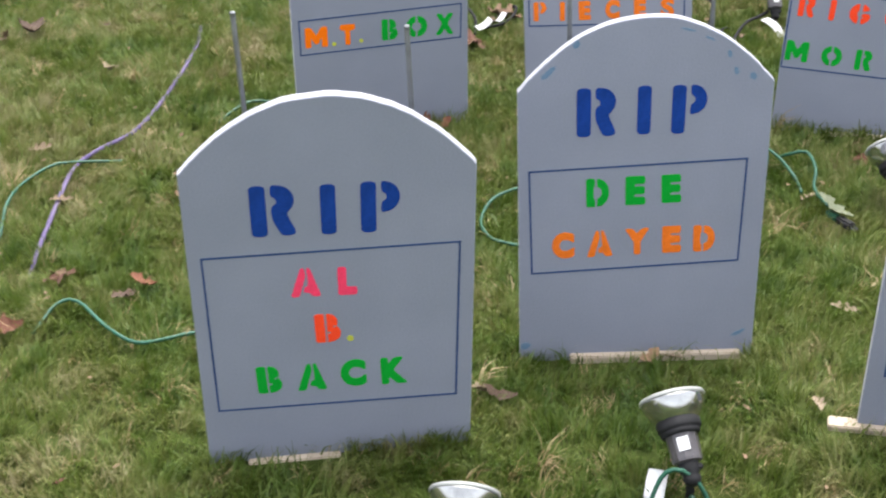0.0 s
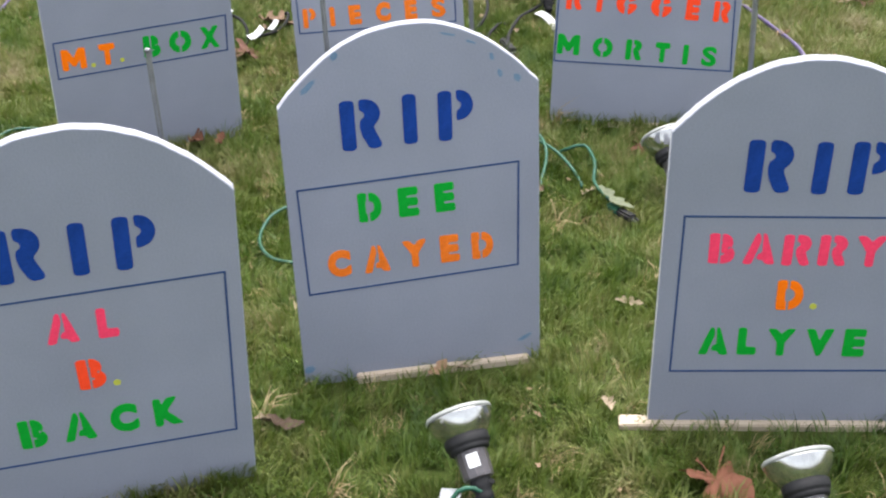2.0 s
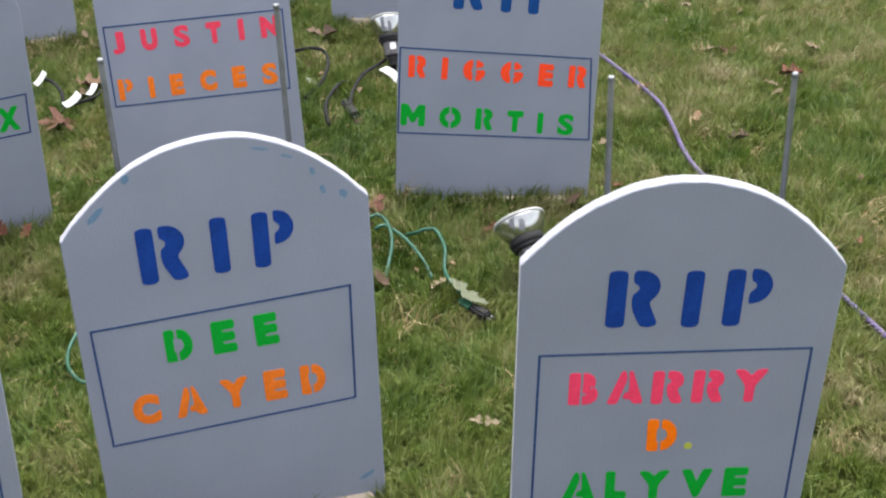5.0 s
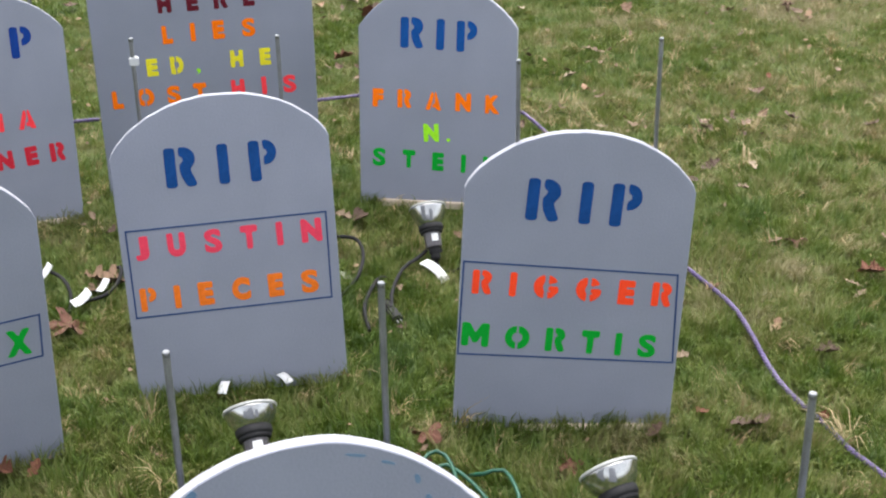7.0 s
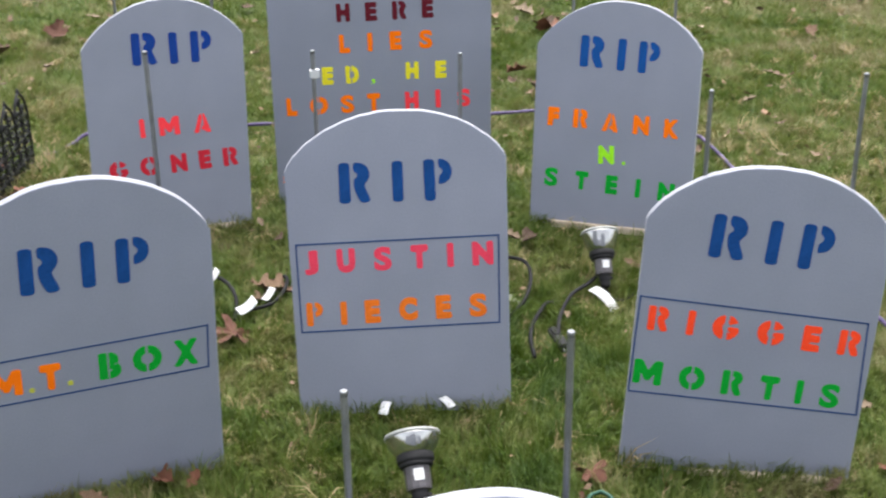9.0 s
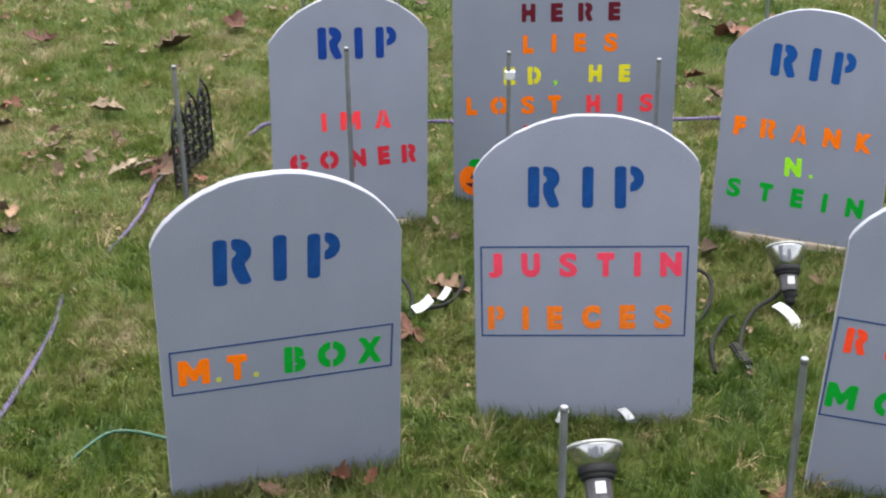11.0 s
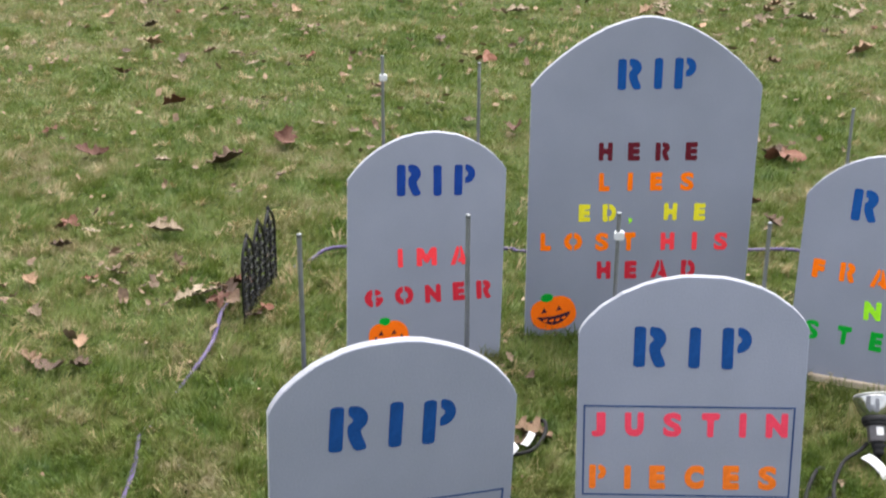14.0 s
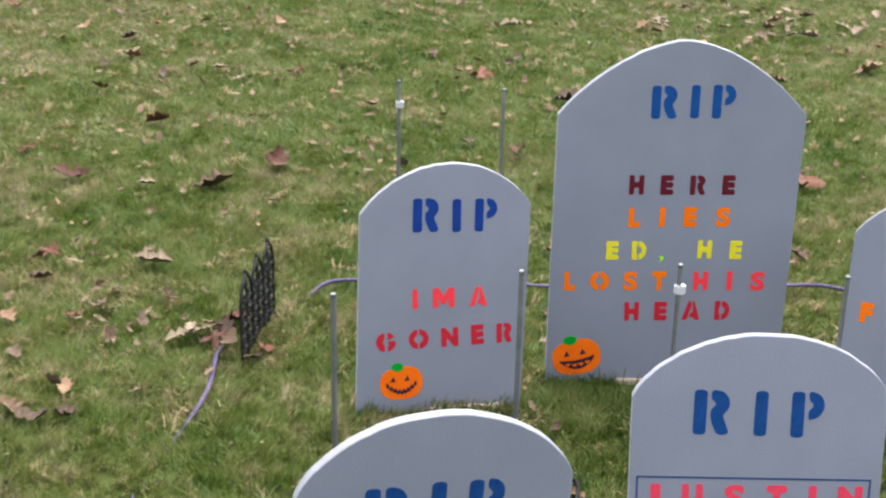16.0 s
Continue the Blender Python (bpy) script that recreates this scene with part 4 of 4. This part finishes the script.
LEAVES = {"brown": [leaf_mesh("oak_leaf", 3.5, 0.30, 0.5, 0.35, LEAF, 1), leaf_mesh("oak_leaf", 3.0, 0.36, 0.2, 0.8, LEAF, 2), leaf_mesh("oak_leaf", 2.5, 0.26, 0.9, 0.2, LEAF, 3)],
          "rust": [leaf_mesh("oak_leaf", 3.0, 0.36, 1.3, 0.7, RUST, 10), leaf_mesh("oak_leaf", 2.5, 0.40, 0.6, 1.1, RUST, 11), maple_mesh("maple_leaf", 1.4, RUST, 12)],
          "broad": [maple_mesh("maple_leaf", 0.8, RUST, 4)],
          "pale": [leaf_mesh("oak_leaf", 3.5, 0.22, 0.7, 0.5, PALE, 6), leaf_mesh("oak_leaf", 3.0, 0.30, 0.4, 0.9, PALE, 7)],
          "sage": [leaf_mesh("oak_leaf", 4.0, 0.2, 0.3, 0.3, SAGE, 8)]}
SAID = {"broad": "broad rust-red fallen leaf lying on the grass", "brown": "curled brown fallen oak leaf on the grass", "rust": "rust-red fallen leaf lying on the grass", "pale": "pale tan curled leaf lying on the grass", "sage": "grey-green lobed leaf lying over a cord"}
LR = random.Random(77)


def leaf(x, y, size, kind="brown", z=0.030):
    ob = new("fallen_leaf", LR.choice(LEAVES[kind]))
    m = pose(x, y, z, LR.uniform(-18, 18), LR.uniform(-18, 18), LR.uniform(0, 360))
    ob.matrix_world = m @ Matrix.Diagonal((size, size * LR.uniform(0.8, 1.1), size, 1))
    return tagged(ob, SAID[kind], "leaf", "fallen leaves")


for x, y, size, kind in ((-1.82, 5.05, 0.19, "brown"), (-1.39, 4.59, 0.1, "pale"), (-1.454, 3.86, 0.11, "pale"), (-0.943, 2.865, 0.1, "brown"), (-0.90, 2.93, 0.08, "rust"), (-1.25, 2.70, 0.13, "rust"), (-1.16, 2.99, 0.1, "rust"), (-1.28, 3.47, 0.08, "pale"),
                         (1.043, 2.71, 0.075, "pale"), (0.50, 2.50, 0.07, "brown"), (0.56, 2.495, 0.06, "pale"), (0.115, 2.35, 0.09, "brown"), (0.07, 2.37, 0.06, "pale"), (0.882, 2.28, 0.06, "pale"), (1.05, 1.965, 0.19, "broad"),
                         (0.045, 4.765, 0.17, "broad"), (0.17, 5.05, 0.15, "brown"), (0.13, 5.0, 0.1, "brown"), (-0.121, 3.985, 0.08, "rust"), (-0.05, 3.97, 0.06, "rust"), (-0.30, 3.93, 0.08, "brown"), (2.517, 4.70, 0.09, "rust"), (2.44, 4.72, 0.08, "pale"),
                         (1.857, 3.68, 0.13, "brown"), (2.518, 5.43, 0.09, "brown"), (2.64, 4.41, 0.09, "rust"), (2.243, 3.98, 0.08, "brown"), (0.984, 3.87, 0.1, "rust"), (1.313, 3.63, 0.07, "rust"), (1.09, 5.32, 0.12, "brown"), (1.03, 5.34, 0.08, "pale"), (1.40, 4.86, 0.07, "pale"),
                         (2.97, 5.90, 0.08, "brown"), (2.58, 6.95, 0.12, "pale"), (2.174, 4.165, 0.06, "brown"), (1.587, 3.715, 0.07, "brown"), (1.05, 4.47, 0.06, "brown"), (1.08, 3.345, 0.09, "pale"), (0.93, 3.74, 0.07, "rust"), (0.93, 3.42, 0.07, "brown"),
                         (-1.185, 7.87, 0.2, "brown"), (-0.909, 8.18, 0.2, "rust"), (-1.883, 7.96, 0.17, "rust"), (-1.331, 6.88, 0.17, "pale"), (-1.783, 6.99, 0.13, "rust"), (-1.656, 6.87, 0.09, "pale"), (-1.511, 5.55, 0.15, "brown"), (-1.60, 5.60, 0.12, "brown"), (-1.448, 5.75, 0.09, "brown"), (-1.41, 5.56, 0.1, "brown"),
                         (1.70, 7.94, 0.24, "rust"), (1.66, 7.98, 0.18, "brown"), (-1.043, 6.19, 0.13, "pale"), (-0.956, 6.22, 0.12, "brown"), (-0.92, 6.28, 0.11, "rust"), (-1.12, 6.15, 0.1, "pale"), (-1.784, 6.32, 0.1, "brown"), (-0.83, 5.98, 0.09, "brown"), (-0.80, 6.05, 0.08, "rust"),
                         (1.424, 6.97, 0.12, "brown"), (0.37, 7.0, 0.1, "brown"), (0.24, 6.1, 0.08, "pale"), (0.28, 6.35, 0.07, "brown"), (1.38, 7.2, 0.1, "rust"), (0.2, 5.45, 0.07, "brown"), (-0.97, 5.86, 0.07, "pale"), (2.09, 4.45, 0.07, "brown"), (1.10, 4.73, 0.05, "pale")):
    leaf(x, y, size, kind)
leaf(1.135, 3.235, 0.15, "sage").matrix_world = pose(1.135, 3.235, 0.058, -14, 6, -60) @ Matrix.Diagonal((0.15, 0.15, 0.12, 1))
for x, y, size in ((2.39, 5.31, 0.07), (2.67, 5.37, 0.07), (3.36, 5.66, 0.1), (3.01, 7.61, 0.1), (2.46, 7.77, 0.1), (3.08, 6.19, 0.09), (2.35, 6.63, 0.07), (2.70, 5.88, 0.06), (3.87, 7.21, 0.09),
                   (1.40, 5.06, 0.06), (2.36, 6.44, 0.08), (1.60, 8.22, 0.15), (0.14, 5.60, 0.07), (0.13, 7.70, 0.06)):
    leaf(x, y, size, LR.choice(("brown", "pale")))
for x, y, size in ((-1.75, 6.71, 0.1), (-1.55, 6.36, 0.09), (-1.73, 9.94, 0.15), (-1.58, 10.16, 0.1), (-1.40, 10.09, 0.1), (-2.00, 10.40, 0.14), (-2.22, 8.42, 0.14), (-1.61, 8.91, 0.14), (-1.51, 7.87, 0.09), (-0.75, 8.51, 0.1), (0.09, 8.57, 0.12), (0.34, 8.38, 0.13),
                   (-0.04, 10.51, 0.14), (0.24, 10.00, 0.16), (-0.43, 9.28, 0.12), (-1.10, 11.40, 0.16), (0.08, 11.17, 0.13), (0.56, 11.37, 0.18), (0.75, 9.42, 0.2), (-1.68, 6.01, 0.1), (-2.11, 10.92, 0.12), (-2.48, 11.25, 0.12), (-3.13, 11.89, 0.12), (-2.05, 9.60, 0.12)):
    leaf(x, y, size, LR.choice(("brown", "brown", "rust", "pale")))
leaf(0.95, 4.86, 0.08, "sage")
for x, y, size, kind in ((-0.99, 6.14, 0.12, "rust"), (-0.93, 6.10, 0.12, "brown"), (-1.0, 6.24, 0.1, "brown"), (-1.08, 6.20, 0.12, "pale")):
    leaf(x, y, size, kind, 0.04)
for i in range(60):
    y = 7.0 + 7.5 * LR.random() ** 0.8
    x = LR.uniform(-0.8 - 0.34 * y, 1.3 + 0.38 * y)
    leaf(x, y, LR.uniform(0.05, 0.13), LR.choice(("brown", "brown", "brown", "rust", "pale")))
for i in range(45):
    leaf(LR.gauss(2.6, 0.6), LR.gauss(11.3, 0.8), LR.uniform(0.08, 0.17), LR.choice(("brown", "pale", "pale")))
for i in range(22):
    y = LR.uniform(1.6, 6.6)
    leaf(LR.choice((LR.uniform(-0.7 - 0.33 * y, -0.75), LR.uniform(1.7, 1.2 + 0.38 * y))), y, LR.uniform(0.03, 0.07), LR.choice(("brown", "rust", "pale", "pale")), 0.028)


def litter(count):
    """Crumbs of leaf and twig too small to count."""
    rng = np.random.default_rng(9)
    me = bpy.data.meshes.new("leaf_litter")
    y = 1.5 + 13 * rng.random(count) ** 0.6
    x = -0.75 - 0.34 * y + (2.1 + 0.72 * y) * rng.random(count)
    a = rng.random(count) * 6.28
    s = 0.005 + (0.010 + 0.028 * np.clip((y - 6) / 4, 0, 1)) * rng.random(count) ** 2
    d = np.stack([np.cos(a) * s, np.sin(a) * s, rng.normal(0, 0.3, count) * s], 1)
    e = np.stack([-np.sin(a) * s * 0.6, np.cos(a) * s * 0.6, rng.normal(0, 0.3, count) * s], 1)
    c = np.stack([x, y, 0.022 + 0.014 * rng.random(count)], 1)
    co = np.stack([c - d, c + e, c + d, c - e * 0.7], 1).reshape(-1, 3)
    me.vertices.add(len(co))
    me.vertices.foreach_set("co", co.astype(np.float32).reshape(-1))
    me.loops.add(count * 4)
    me.loops.foreach_set("vertex_index", np.arange(count * 4, dtype=np.int32))
    me.polygons.add(count)
    me.polygons.foreach_set("loop_start", np.arange(0, count * 4, 4, dtype=np.int32))
    me.update(calc_edges=True)
    me.materials.append(CRUMB)
    return tagged(new("leaf_litter", me), "crumbs of dry brown leaf scattered in the grass", "leaves", kind="stuff")


litter(2200)


def broken_leaves(count, seed=31):
    """Small curled and broken leaves strewn over the lawn, thicker farther back, in drifts."""
    rng = np.random.default_rng(seed)
    co, faces = [], []
    drift = [(rng.uniform(-0.8 - 0.34 * y, 1.3 + 0.38 * y), y) for y in 5.5 + 9.0 * rng.random(70) ** 0.8]
    for k in range(count):
        if k % 3:
            c = drift[int(rng.integers(0, len(drift)))]
            x, y = c[0] + rng.normal(0, 0.13), c[1] + rng.normal(0, 0.10)
        else:
            y = 4.5 + 10 * rng.random() ** 0.8
            x = rng.uniform(-0.8 - 0.34 * y, 1.3 + 0.38 * y)
        if y < 6.3 and -0.7 < x < 1.8:
            continue
        size, turn = rng.uniform(0.014, 0.05), rng.uniform(0, 6.28)
        m = Matrix.Translation((x, y, 0.034)) @ Euler((rng.normal(0, 0.4), rng.normal(0, 0.4), turn)).to_matrix().to_4x4()
        curl, long, b, n = rng.uniform(0.3, 1.8), rng.uniform(0.22, 0.75), len(co), 12
        co.append(m @ Vector((0, 0, 0)))
        for i in range(n):
            a = 2 * math.pi * i / n
            r = size * (rng.uniform(0.7, 1.1) if i % 2 else rng.uniform(0.35, 0.85))
            u, v = r * math.cos(a), r * long * math.sin(a)
            co.append(m @ Vector((u, v, curl * (v * v + 0.4 * u * u) / size + rng.normal(0, 0.04) * size)))
        faces += [(b, b + 1 + i, b + 1 + (i + 1) % n) for i in range(n)]
    me = bpy.data.meshes.new("leaf_litter")
    me.from_pydata([tuple(v) for v in co], [], faces)
    me.materials.append(BROKEN)
    return tagged(new("leaf_litter", me), "small broken brown leaves strewn over the lawn", "leaves", kind="stuff")


broken_leaves(850)
